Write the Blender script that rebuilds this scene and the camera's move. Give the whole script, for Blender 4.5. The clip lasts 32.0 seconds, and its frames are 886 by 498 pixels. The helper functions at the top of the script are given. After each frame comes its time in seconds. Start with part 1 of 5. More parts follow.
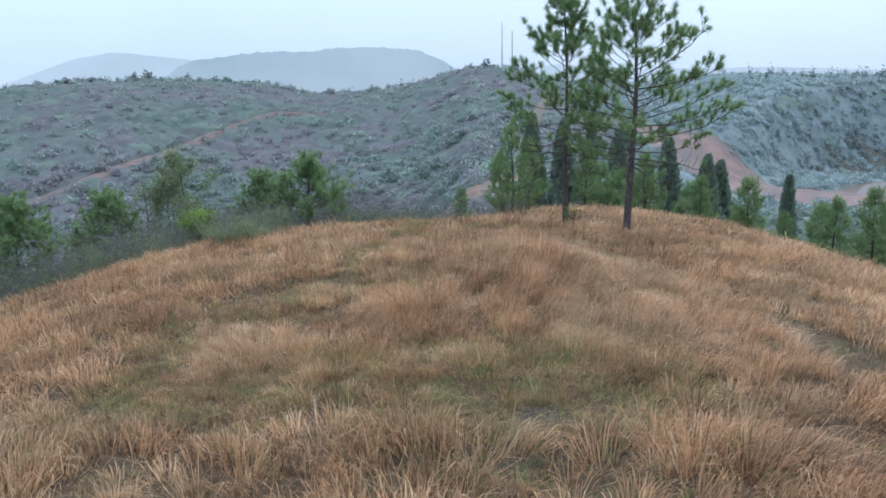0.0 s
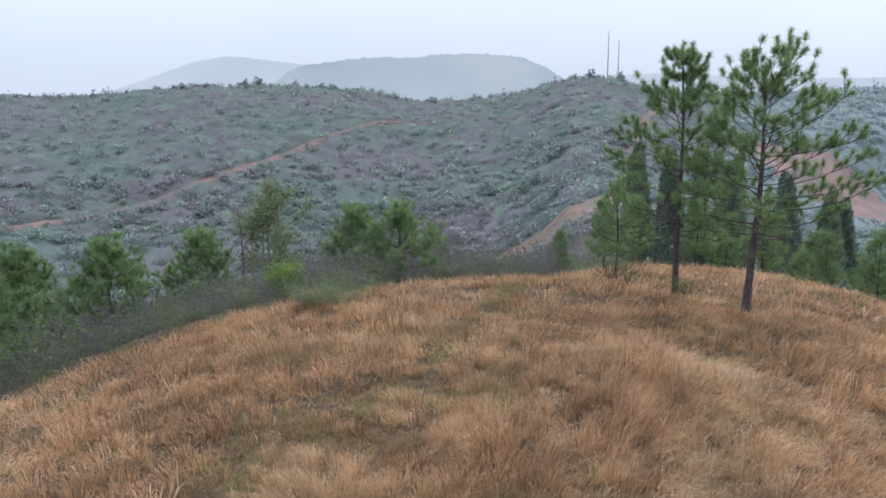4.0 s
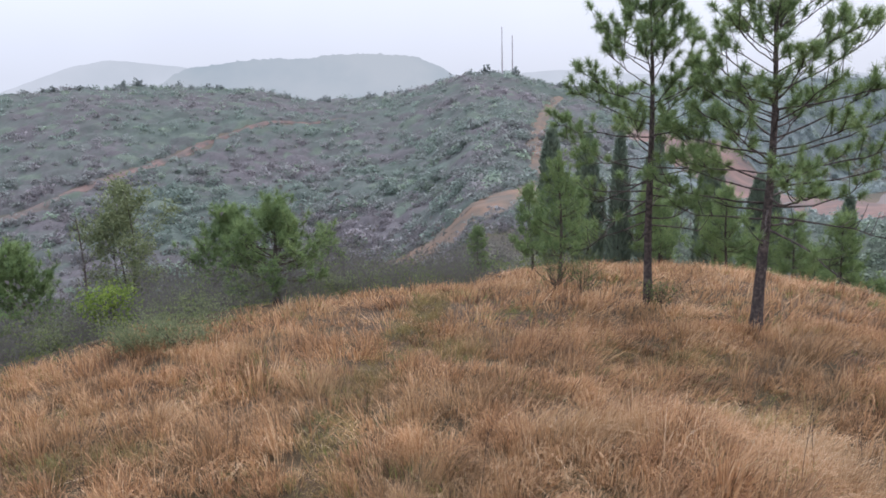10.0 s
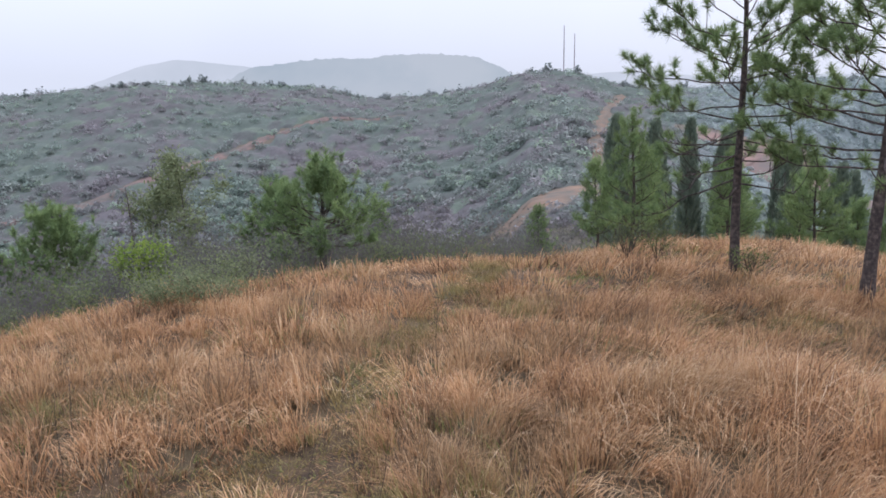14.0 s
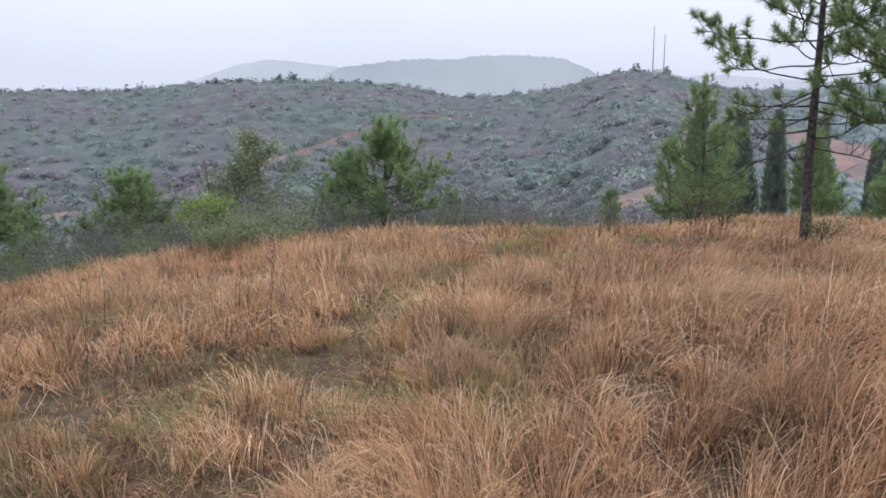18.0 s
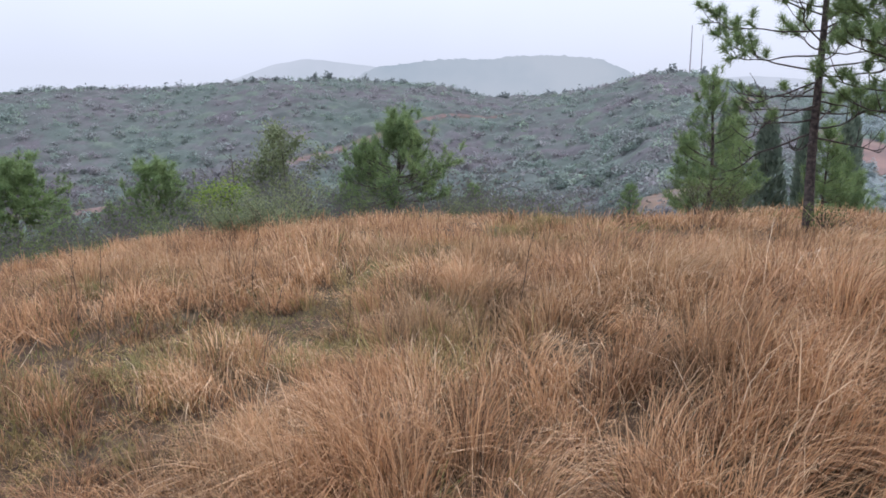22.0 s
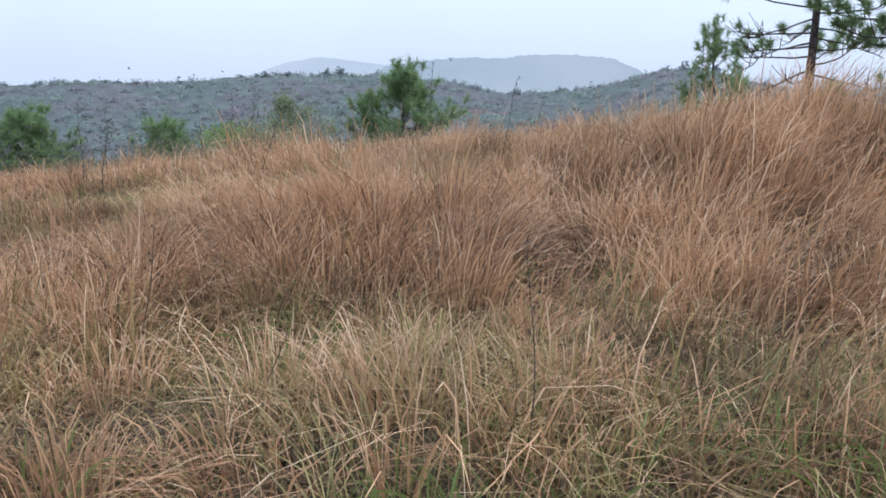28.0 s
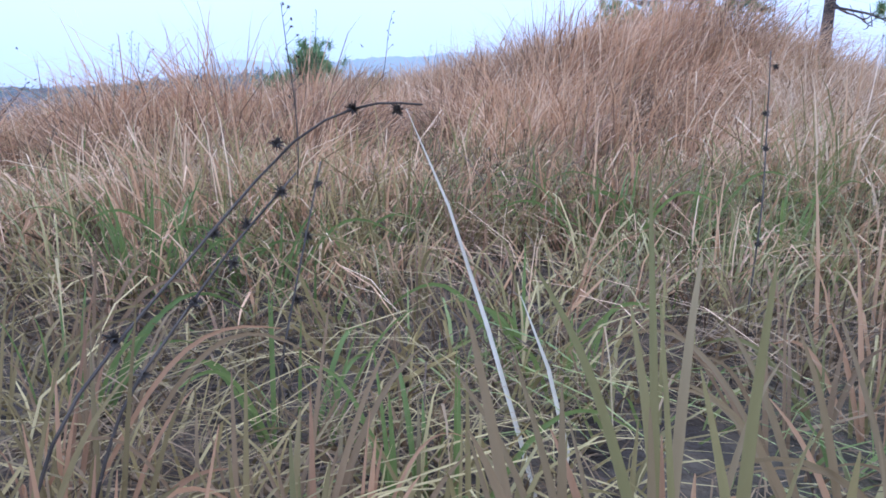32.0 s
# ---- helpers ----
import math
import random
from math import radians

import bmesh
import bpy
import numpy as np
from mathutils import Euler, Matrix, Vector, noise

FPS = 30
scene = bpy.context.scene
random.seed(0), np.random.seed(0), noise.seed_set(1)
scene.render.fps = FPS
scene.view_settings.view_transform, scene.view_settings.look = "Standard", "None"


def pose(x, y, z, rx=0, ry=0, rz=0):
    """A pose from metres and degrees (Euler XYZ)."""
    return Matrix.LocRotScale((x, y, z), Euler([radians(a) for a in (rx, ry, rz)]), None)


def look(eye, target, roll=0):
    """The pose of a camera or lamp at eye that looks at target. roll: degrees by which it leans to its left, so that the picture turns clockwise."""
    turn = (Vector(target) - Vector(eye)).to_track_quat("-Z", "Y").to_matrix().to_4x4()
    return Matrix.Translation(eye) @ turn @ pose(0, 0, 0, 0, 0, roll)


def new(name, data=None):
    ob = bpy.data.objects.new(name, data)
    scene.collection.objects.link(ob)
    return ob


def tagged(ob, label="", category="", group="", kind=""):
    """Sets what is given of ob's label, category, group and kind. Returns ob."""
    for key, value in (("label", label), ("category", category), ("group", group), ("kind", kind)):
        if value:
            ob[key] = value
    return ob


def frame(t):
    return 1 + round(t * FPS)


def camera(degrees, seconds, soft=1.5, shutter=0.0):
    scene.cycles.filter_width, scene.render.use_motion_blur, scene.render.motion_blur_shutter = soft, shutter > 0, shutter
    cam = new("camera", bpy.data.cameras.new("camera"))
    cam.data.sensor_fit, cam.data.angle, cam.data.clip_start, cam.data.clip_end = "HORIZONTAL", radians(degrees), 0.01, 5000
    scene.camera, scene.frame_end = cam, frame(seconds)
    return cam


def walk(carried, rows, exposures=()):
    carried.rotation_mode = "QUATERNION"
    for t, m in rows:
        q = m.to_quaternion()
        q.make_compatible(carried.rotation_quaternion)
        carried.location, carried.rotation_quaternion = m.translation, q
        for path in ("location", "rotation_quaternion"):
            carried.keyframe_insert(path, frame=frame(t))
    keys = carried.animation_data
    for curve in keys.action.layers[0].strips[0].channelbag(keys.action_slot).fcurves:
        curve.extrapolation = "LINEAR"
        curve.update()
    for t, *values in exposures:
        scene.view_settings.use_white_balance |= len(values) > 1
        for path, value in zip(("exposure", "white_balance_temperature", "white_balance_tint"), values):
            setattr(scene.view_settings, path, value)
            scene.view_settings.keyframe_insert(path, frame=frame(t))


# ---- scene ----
cam = camera(58, 32.0, soft=1.7)
PATH = [
    (0, (0.035, -6.052, 3.996), (0.375, 3.794, 2.282), -0.82),
    (0.5, (-0.014, -6.059, 4.302), (0.856, 3.757, 2.602), -1.15),
    (1, (-0.116, -6.287, 4.598), (1.234, 3.477, 2.910), -1.23),
    (1.5, (-0.021, -6.092, 4.852), (1.507, 3.646, 3.165), -1.53),
    (2, (0.169, -5.656, 4.879), (-1.413, 4.081, 3.242), 0.48),
    (2.5, (0.254, -5.676, 4.981), (-1.408, 4.054, 3.378), 0.74),
    (3, (0.173, -5.337, 5.178), (-1.216, 4.431, 3.548), 0.49),
    (3.5, (0.150, -4.794, 5.384), (-0.977, 5.006, 3.748), 0.43),
    (4, (0.098, -4.021, 5.603), (-0.767, 5.805, 3.957), 0.19),
    (4.5, (0.014, -3.343, 5.804), (-0.596, 6.499, 4.140), -0.14),
    (6.5, (-0.040, -0.535, 6.310), (-0.108, 9.322, 4.624), -0.83),
    (7, (-0.106, 0.169, 6.404), (-0.043, 10.029, 4.742), -0.94),
    (7.5, (-0.145, 0.735, 6.379), (0.018, 10.594, 4.716), -1.05),
    (8, (-0.161, 1.312, 6.150), (0.028, 11.172, 4.496), -0.99),
    (8.5, (-0.248, 1.728, 5.819), (0.012, 11.585, 4.154), -0.96),
    (9, (-0.228, 2.105, 5.406), (0.104, 11.963, 3.761), -0.92),
    (9.5, (-0.222, 2.628, 4.938), (0.137, 12.486, 3.301), -1.26),
    (10, (-0.224, 3.006, 4.524), (0.138, 12.864, 2.882), -1.14),
    (10.5, (-0.220, 3.352, 4.063), (0.022, 13.213, 2.419), -1.17),
    (11, (-0.222, 3.584, 3.688), (-0.125, 13.448, 2.050), -1.21),
    (11.5, (-0.180, 3.782, 3.408), (-0.229, 13.647, 1.772), -0.71),
    (12, (-0.211, 4.009, 3.262), (-0.394, 13.873, 1.627), -0.73),
    (12.5, (-0.218, 4.170, 3.265), (-0.529, 14.031, 1.630), -0.51),
    (13, (-0.199, 4.288, 3.311), (-0.552, 14.152, 1.706), -0.52),
    (13.5, (-0.256, 4.473, 3.362), (-0.563, 14.336, 1.745), -0.71),
    (15.5, (-0.024, 4.712, 2.873), (-0.636, 14.566, 1.284), -0.38),
    (16, (0.070, 4.736, 2.658), (-0.547, 14.590, 1.071), -0.70),
    (16.5, (0.154, 4.754, 2.492), (-0.437, 14.609, 0.903), -0.60),
    (17, (0.232, 4.791, 2.432), (-0.379, 14.650, 0.872), -0.47),
    (17.5, (0.271, 4.784, 2.407), (-0.511, 14.627, 0.824), -0.38),
    (18, (0.286, 4.641, 2.442), (-1.068, 14.421, 0.854), 0.29),
    (18.5, (0.381, 4.581, 2.460), (-1.073, 14.346, 0.874), 0.41),
    (19, (0.498, 4.569, 2.494), (-1.088, 14.316, 0.918), 0.59),
    (19.5, (0.575, 4.539, 2.489), (-1.055, 14.277, 0.900), 0.53),
    (20, (0.659, 4.499, 2.452), (-1.014, 14.230, 0.870), 0.53),
    (20.5, (0.770, 4.460, 2.412), (-0.955, 14.183, 0.835), 0.73),
    (21, (0.857, 4.414, 2.350), (-0.869, 14.134, 0.759), 0.55),
    (21.5, (0.922, 4.389, 2.275), (-0.789, 14.115, 0.699), 0.63),
    (22, (0.942, 4.345, 2.210), (-0.829, 14.057, 0.620), 0.65),
    (22.5, (1.001, 4.319, 2.112), (-0.801, 14.028, 0.531), 0.88),
    (23, (1.090, 4.305, 2.026), (-0.746, 14.007, 0.444), 0.97),
    (23.5, (1.101, 4.271, 1.924), (-0.753, 13.967, 0.325), 0.81),
    (24, (1.168, 4.290, 1.821), (-0.637, 13.997, 0.234), 0.96),
    (24.5, (1.193, 4.296, 1.704), (-0.523, 14.016, 0.099), 0.87),
    (26.5, (1.306, 4.169, 1.240), (-0.417, 13.890, -0.352), 0.78),
    (27, (1.255, 4.052, 1.149), (-0.497, 13.766, -0.456), 0.71),
    (27.5, (1.278, 4.061, 1.054), (-0.484, 13.775, -0.539), 0.98),
    (28, (1.251, 3.900, 0.951), (-0.649, 13.587, -0.644), 1.06),
    (28.5, (1.315, 3.878, 0.870), (-0.704, 13.541, -0.728), 1.37),
    (29, (1.367, 3.896, 0.794), (-0.671, 13.554, -0.807), 1.39),
    (29.5, (1.335, 3.707, 0.673), (-0.684, 13.372, -0.916), 1.32),
    (30, (1.435, 3.731, 0.595), (-0.530, 13.407, -0.996), 1.31),
    (30.5, (1.552, 3.747, 0.517), (-0.260, 13.452, -1.076), 0.98),
    (31, (1.640, 3.815, 0.423), (-0.023, 13.545, -1.176), 0.42),
    (31.5, (1.660, 3.835, 0.330), (0.389, 13.619, -1.303), -0.20),
    (31.8, (1.670, 3.845, 0.335), (0.587, 13.654, -1.281), -0.40),
    (32, (1.665, 3.845, 0.405), (0.633, 13.662, -1.194), -0.50),
]
walk(cam, [(t, look(eye, target, roll)) for t, eye, target, roll in PATH],
     exposures=[(0, 0.29, 5500, 8), (4, 0.26, 6050, 14), (8, 0.27, 6400, 18), (16, 0.28, 6250, 20), (24, 0.27, 6200, 19), (28, 0.28, 5700, 14), (29.5, 0.31, 5400, 17), (30.5, 0.32, 5300, 20), (31.5, 0.30, 5050, 20), (32, 0.54, 4700, 20)])

# ---- light ----
world = bpy.data.worlds.new("overcast_sky")
scene.world = world
world.use_nodes = True
wn = world.node_tree.nodes
wl = world.node_tree.links
sky = wn.new("ShaderNodeTexSky")
sky.sky_type = "NISHITA"
sky.sun_disc = False
sky.sun_elevation, sky.sun_rotation = radians(42), radians(40)
sky.air_density, sky.dust_density, sky.ozone_density = 1.0, 4.0, 1.0
cloud = wn.new("ShaderNodeMix")
cloud.data_type = "RGBA"
cloud.inputs[0].default_value = 0.93
cloud.inputs[7].default_value = (7.3, 8.15, 9.15, 1)
wl.new(sky.outputs[0], cloud.inputs[6])
# an overcast dome is brighter overhead than at its rim
height = wn.new("ShaderNodeSeparateXYZ")
wl.new(wn.new("ShaderNodeTexCoord").outputs["Generated"], height.inputs[0])
lift = wn.new("ShaderNodeMapRange")
lift.inputs["From Min"].default_value, lift.inputs["From Max"].default_value = 0.05, 0.85
lift.inputs["To Min"].default_value, lift.inputs["To Max"].default_value = 0.087, 0.225
wl.new(height.outputs["Z"], lift.inputs["Value"])
veil = wn.new("ShaderNodeTexNoise")
veil.inputs["Scale"].default_value, veil.inputs["Detail"].default_value = 2.2, 3
veil_range = wn.new("ShaderNodeMapRange")
veil_range.inputs["To Min"].default_value, veil_range.inputs["To Max"].default_value = 0.86, 1.1
wl.new(veil.outputs["Fac"], veil_range.inputs["Value"])
veiled = wn.new("ShaderNodeVectorMath")
veiled.operation = "SCALE"
wl.new(cloud.outputs[2], veiled.inputs[0])
wl.new(veil_range.outputs["Result"], veiled.inputs["Scale"])
wl.new(veiled.outputs[0], wn["Background"].inputs[0])
wl.new(lift.outputs["Result"], wn["Background"].inputs[1])

sun_data = bpy.data.lights.new("sun", "SUN")
sun_data.energy, sun_data.angle, sun_data.color = 1.5, radians(25), (1.0, 0.96, 0.9)
sun = new("sun", sun_data)
sun.matrix_world = look((0, 0, 60), (-28, -33, 0))

rng = np.random.default_rng(7)


# ---- terrain ----
def ease(a, b, v):
    s = np.clip((v - a) / (b - a), 0, 1)
    return s * s * (3 - 2 * s)


def fall(u, k, cap):
    """Quadratic drop that becomes a straight slope."""
    u = np.maximum(u, 0)
    edge = cap / (2 * k)
    return np.where(u < edge, k * u * u, k * edge * edge + cap * (u - edge))


RIDGE_AZ = [-180, -120, -60, -40, -35, -29, -26, -22, -16, -11, -9, -7, -1, 1.5, 4, 7, 10, 12, 15, 22, 30, 60, 120, 180]
RIDGE_Z = [-5, 0, 7, 8, 10.3, 11, 13, 15.2, 15.5, 14.4, 12.4, 10, 11.8, 15, 18.8, 18.2, 13.5, 12.5, 11.5, 14, 12.5, 11, 0, -5]
VALLEY_Z = [-26, -24, -22, -22, -22, -22, -22, -22, -22, -21, -20.5, -20, -17, -14, -9, -8, -9, -11, -14, -25, -27, -26, -24, -26]


def waves(x, y, size, seed):
    out = 0
    for n, (a, b) in enumerate(((1.0, 0.3), (-0.4, 0.9), (0.7, -0.8), (0.2, 1.1), (1.3, 0.6))):
        out = out + np.sin((a * x + b * y) * 2 * math.pi / size + seed * 1.7 + n * 2.3)
    return out / 5


def knoll(x, y):
    """The grassy hilltop and its upper slopes."""
    start = 19 + 3 * ease(1, 6, x) + 0.15 * np.minimum(x, 0)
    z = 0.10 - fall(-2.6 - x, 0.018, 0.36) - fall(x - 6, 0.02, 0.33) - fall(y - start, 0.015, 0.2) - fall(1.5 - y, 0.012, 0.2)
    z = z + 0.46 * np.exp(-((x - 0.2) / 2.8) ** 2 - ((y - 13.0) / 3.4) ** 2)
    z = z + 0.66 * np.exp(-((x - 2.85) / np.where(x > 2.85, 1.45, 1.8)) ** 2 - ((y - 10.5) / 2.3) ** 2)
    z = z - 0.16 * np.exp(-((x + 3.2) / 2.4) ** 2 - ((y - 6.4) / 2.2) ** 2)
    z = z - 0.14 * np.exp(-((x - 1.6) / 1.8) ** 2 - ((y - 4.2) / 1.5) ** 2)
    return z + 0.04 * waves(x, y, 3.1, 1) + 0.05 * waves(x, y, 6.3, 4)


def pond(x, y, long, wide, shift=0.0, side=0.0):
    """Distance from the pond's middle, 1 on an ellipse with those half axes."""
    return np.hypot((0.55 * x + 0.835 * y - 205 - shift) / long, (0.835 * x - 0.55 * y - side) / wide)


def ground_z(x, y):
    x, y = np.asarray(x, float), np.asarray(y, float)
    r = np.hypot(x, y) + 1e-6
    az = np.degrees(np.arctan2(x, y))
    ridge, valley = np.interp(az, RIDGE_AZ, RIDGE_Z), np.interp(az, RIDGE_AZ, VALLEY_Z)
    near = knoll(x, y)
    far = valley + (ridge - valley) * ease(115, 310, r) + 1.6 * waves(x, y, 70, 2) * ease(90, 150, r) * (1 - ease(250, 300, r))
    far = far + (-45 - far) * ease(315, 560, r)
    far = far + (-16.5 - far) * (1 - ease(0.75, 1.25, pond(x, y, 70, 38)))
    return np.maximum(near, -60) * (1 - ease(55, 115, r)) + far * ease(55, 115, r)


# ---- mesh helpers ----
def mesh_of(name, verts, tris, mats, smooth=True):
    """A mesh from arrays of vertices and triangles."""
    me = bpy.data.meshes.new(name)
    verts, tris = np.asarray(verts, np.float32), np.asarray(tris, np.int32)
    me.vertices.add(len(verts))
    me.vertices.foreach_set("co", verts.ravel())
    me.loops.add(tris.size)
    me.loops.foreach_set("vertex_index", tris.ravel())
    me.polygons.add(len(tris))
    me.polygons.foreach_set("loop_start", np.arange(0, tris.size, 3, dtype=np.int32))
    if smooth:
        me.polygons.foreach_set("use_smooth", np.ones(len(tris), bool))
    me.update(calc_edges=True)
    for m in mats if isinstance(mats, (list, tuple)) else [mats]:
        me.materials.append(m)
    return me


class Soup:
    """Collects pieces of geometry for one mesh."""

    def __init__(self):
        self.v, self.t, self.n = [], [], 0

    def add(self, verts, tris):
        self.v.append(np.asarray(verts, np.float32).reshape(-1, 3))
        self.t.append(np.asarray(tris, np.int64).reshape(-1, 3) + self.n)
        self.n += len(self.v[-1])

    def mesh(self, name, mats, smooth=True):
        return mesh_of(name, np.concatenate(self.v), np.concatenate(self.t), mats, smooth)


def tube(points, radii, sides=6):
    """A tapered round limb along points: vertices and triangles."""
    points = np.asarray(points, float)
    n = len(points)
    along = np.gradient(points, axis=0)
    along /= np.linalg.norm(along, axis=1, keepdims=True) + 1e-9
    ref = np.array([0.31, 0.87, 0.38])
    side = np.cross(along, ref)
    side /= np.linalg.norm(side, axis=1, keepdims=True) + 1e-9
    other = np.cross(along, side)
    a = np.linspace(0, 2 * math.pi, sides, endpoint=False)
    ring = side[:, None] * np.cos(a)[None, :, None] + other[:, None] * np.sin(a)[None, :, None]
    v = (points[:, None] + ring * np.asarray(radii, float)[:, None, None]).reshape(-1, 3)
    i, j = np.meshgrid(np.arange(n - 1), np.arange(sides), indexing="ij")
    p, q = i * sides + j, i * sides + (j + 1) % sides
    t = np.concatenate([np.stack([p, q, q + sides], -1).reshape(-1, 3), np.stack([p, q + sides, p + sides], -1).reshape(-1, 3)])
    top = np.array([[(n - 1) * sides, (n - 1) * sides + k, (n - 1) * sides + k + 1] for k in range(1, sides - 1)])
    return v, np.concatenate([t, top])


def part(name, me, parent, label="", kind=""):
    ob = new(name, me)
    ob.parent = parent
    return tagged(ob, label, kind=kind)


def thing(name, x, y, label, category, group="", z=None, turn=0.0, kind=""):
    ob = new(name)
    ob.empty_display_size = 0.3
    ob.matrix_world = pose(x, y, float(ground_z(x, y)) - 0.03 if z is None else z, rz=turn)
    return tagged(ob, label, category, group, kind)


# ---- materials ----
def material(name, stops, scale=4.0, rough=0.9, island=0.0, bump=0.0, fine=40.0, blotch=0.0, blotch_scale=0.4,
             blotch_color=(0.1, 0.1, 0.05), through_light=0.0, spec=0.2, piece=0.0, tuft=0.0):
    """Colour ramp over noise (and a random value per island or per object), larger blotches, fine relief, light passing through thin leaves."""
    m = bpy.data.materials.new(name)
    m.use_nodes = True
    nt = m.node_tree
    nodes, link = nt.nodes, nt.links.new
    bsdf = nodes["Principled BSDF"]
    bsdf.inputs["Roughness"].default_value = rough
    bsdf.inputs["Specular IOR Level"].default_value = spec
    geo = nodes.new("ShaderNodeNewGeometry")
    pos = nodes.new("ShaderNodeTexCoord").outputs["Object"] if piece else geo.outputs["Position"]
    tex = nodes.new("ShaderNodeTexNoise")
    tex.inputs["Scale"].default_value, tex.inputs["Detail"].default_value = scale, 5
    link(pos, tex.inputs["Vector"])
    value = tex.outputs["Fac"]
    spread = nodes.new("ShaderNodeMapRange")
    spread.inputs["From Min"].default_value, spread.inputs["From Max"].default_value = 0.28, 0.72
    link(value, spread.inputs["Value"])
    value = spread.outputs["Result"]
    for amount, source in ((island, geo.outputs["Random Per Island"]), (piece, nodes.new("ShaderNodeObjectInfo").outputs["Random"])):
        if amount:
            mix = nodes.new("ShaderNodeMix")
            mix.inputs[0].default_value = amount
            link(value, mix.inputs[2])
            link(source, mix.inputs[3])
            value = mix.outputs[0]
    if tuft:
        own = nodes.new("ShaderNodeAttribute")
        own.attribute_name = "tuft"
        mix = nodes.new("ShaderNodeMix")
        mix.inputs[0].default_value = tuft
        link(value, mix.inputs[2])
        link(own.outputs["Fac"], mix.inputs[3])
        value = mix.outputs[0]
    ramp = nodes.new("ShaderNodeValToRGB")
    ramp.color_ramp.elements[0].position, ramp.color_ramp.elements[0].color = stops[0][0], (*stops[0][1], 1)
    ramp.color_ramp.elements[1].position, ramp.color_ramp.elements[1].color = stops[-1][0], (*stops[-1][1], 1)
    for p, c in stops[1:-1]:
        ramp.color_ramp.elements.new(p).color = (*c, 1)
    link(value, ramp.inputs["Fac"])
    color = ramp.outputs["Color"]
    if blotch:
        big = nodes.new("ShaderNodeTexNoise")
        big.inputs["Scale"].default_value, big.inputs["Detail"].default_value = blotch_scale, 4
        link(geo.outputs["Position"], big.inputs["Vector"])
        where = nodes.new("ShaderNodeMapRange")
        where.inputs["From Min"].default_value, where.inputs["From Max"].default_value = 0.48, 0.66
        where.inputs["To Max"].default_value = blotch
        link(big.outputs["Fac"], where.inputs["Value"])
        mix = nodes.new("ShaderNodeMix")
        mix.data_type = "RGBA"
        link(where.outputs["Result"], mix.inputs[0])
        link(color, mix.inputs[6])
        mix.inputs[7].default_value = (*blotch_color, 1)
        color = mix.outputs[2]
    link(color, bsdf.inputs["Base Color"])
    if bump:
        grain = nodes.new("ShaderNodeTexNoise")
        grain.inputs["Scale"].default_value, grain.inputs["Detail"].default_value = fine, 6
        link(pos, grain.inputs["Vector"])
        relief = nodes.new("ShaderNodeBump")
        relief.inputs["Strength"].default_value, relief.inputs["Distance"].default_value = bump, 0.03
        link(grain.outputs["Fac"], relief.inputs["Height"])
        link(relief.outputs["Normal"], bsdf.inputs["Normal"])
    if through_light:
        leaf = nodes.new("ShaderNodeBsdfTranslucent")
        link(color, leaf.inputs["Color"])
        mix = nodes.new("ShaderNodeMixShader")
        mix.inputs[0].default_value = through_light
        link(bsdf.outputs[0], mix.inputs[1])
        link(leaf.outputs[0], mix.inputs[2])
        link(mix.outputs[0], nodes["Material Output"].inputs["Surface"])
    return m


M_SOIL = material("dark_soil_and_litter", [(0.0, (0.026, 0.019, 0.014)), (0.5, (0.055, 0.04, 0.027)), (1.0, (0.11, 0.08, 0.05))], 14, 0.95, bump=0.9,
                  blotch=0.6, blotch_scale=0.5, blotch_color=(0.05, 0.052, 0.025))
M_TURF = material("matted_dry_turf", [(0.0, (0.045, 0.03, 0.02)), (0.5, (0.085, 0.056, 0.035)), (1.0, (0.15, 0.1, 0.06))], 7, 0.95, bump=0.9, fine=60,
                  blotch=0.6, blotch_scale=0.5, blotch_color=(0.075, 0.07, 0.035))
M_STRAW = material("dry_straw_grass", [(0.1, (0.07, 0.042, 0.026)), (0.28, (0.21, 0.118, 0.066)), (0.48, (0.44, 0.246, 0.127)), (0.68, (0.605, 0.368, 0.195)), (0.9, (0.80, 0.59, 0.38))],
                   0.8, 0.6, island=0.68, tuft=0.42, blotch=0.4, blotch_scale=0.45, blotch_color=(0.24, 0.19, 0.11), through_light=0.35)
M_STALK = material("pale_straw_stalks", [(0.1, (0.22, 0.135, 0.075)), (0.4, (0.52, 0.35, 0.205)), (0.7, (0.76, 0.57, 0.375)), (0.95, (0.88, 0.75, 0.56))], 1.1, 0.55, island=0.5, tuft=0.5, through_light=0.3)
M_GREEN = material("green_grass", [(0.0, (0.08, 0.115, 0.03)), (0.5, (0.185, 0.225, 0.062)), (1.0, (0.35, 0.35, 0.125))], 1.5, 0.6, island=0.6, through_light=0.35)
M_BARK = material("grey_brown_pine_bark", [(0.0, (0.03, 0.025, 0.025)), (0.5, (0.07, 0.056, 0.052)), (1.0, (0.15, 0.12, 0.105))], 14, 0.95, bump=0.9, fine=26)
M_TWIG = material("dark_twigs", [(0.0, (0.04, 0.032, 0.026)), (1.0, (0.11, 0.088, 0.068))], 20, 0.95)
M_NEEDLE = material("pine_needles", [(0.0, (0.09, 0.14, 0.072)), (0.45, (0.18, 0.258, 0.11)), (1.0, (0.30, 0.375, 0.16))], 1.3, 0.55, island=0.5, through_light=0.5)
M_NEEDLE_FAR = material("young_pine_needles", [(0.0, (0.09, 0.145, 0.072)), (0.45, (0.175, 0.25, 0.105)), (1.0, (0.28, 0.355, 0.15))], 1.0, 0.6, island=0.5, through_light=0.5)
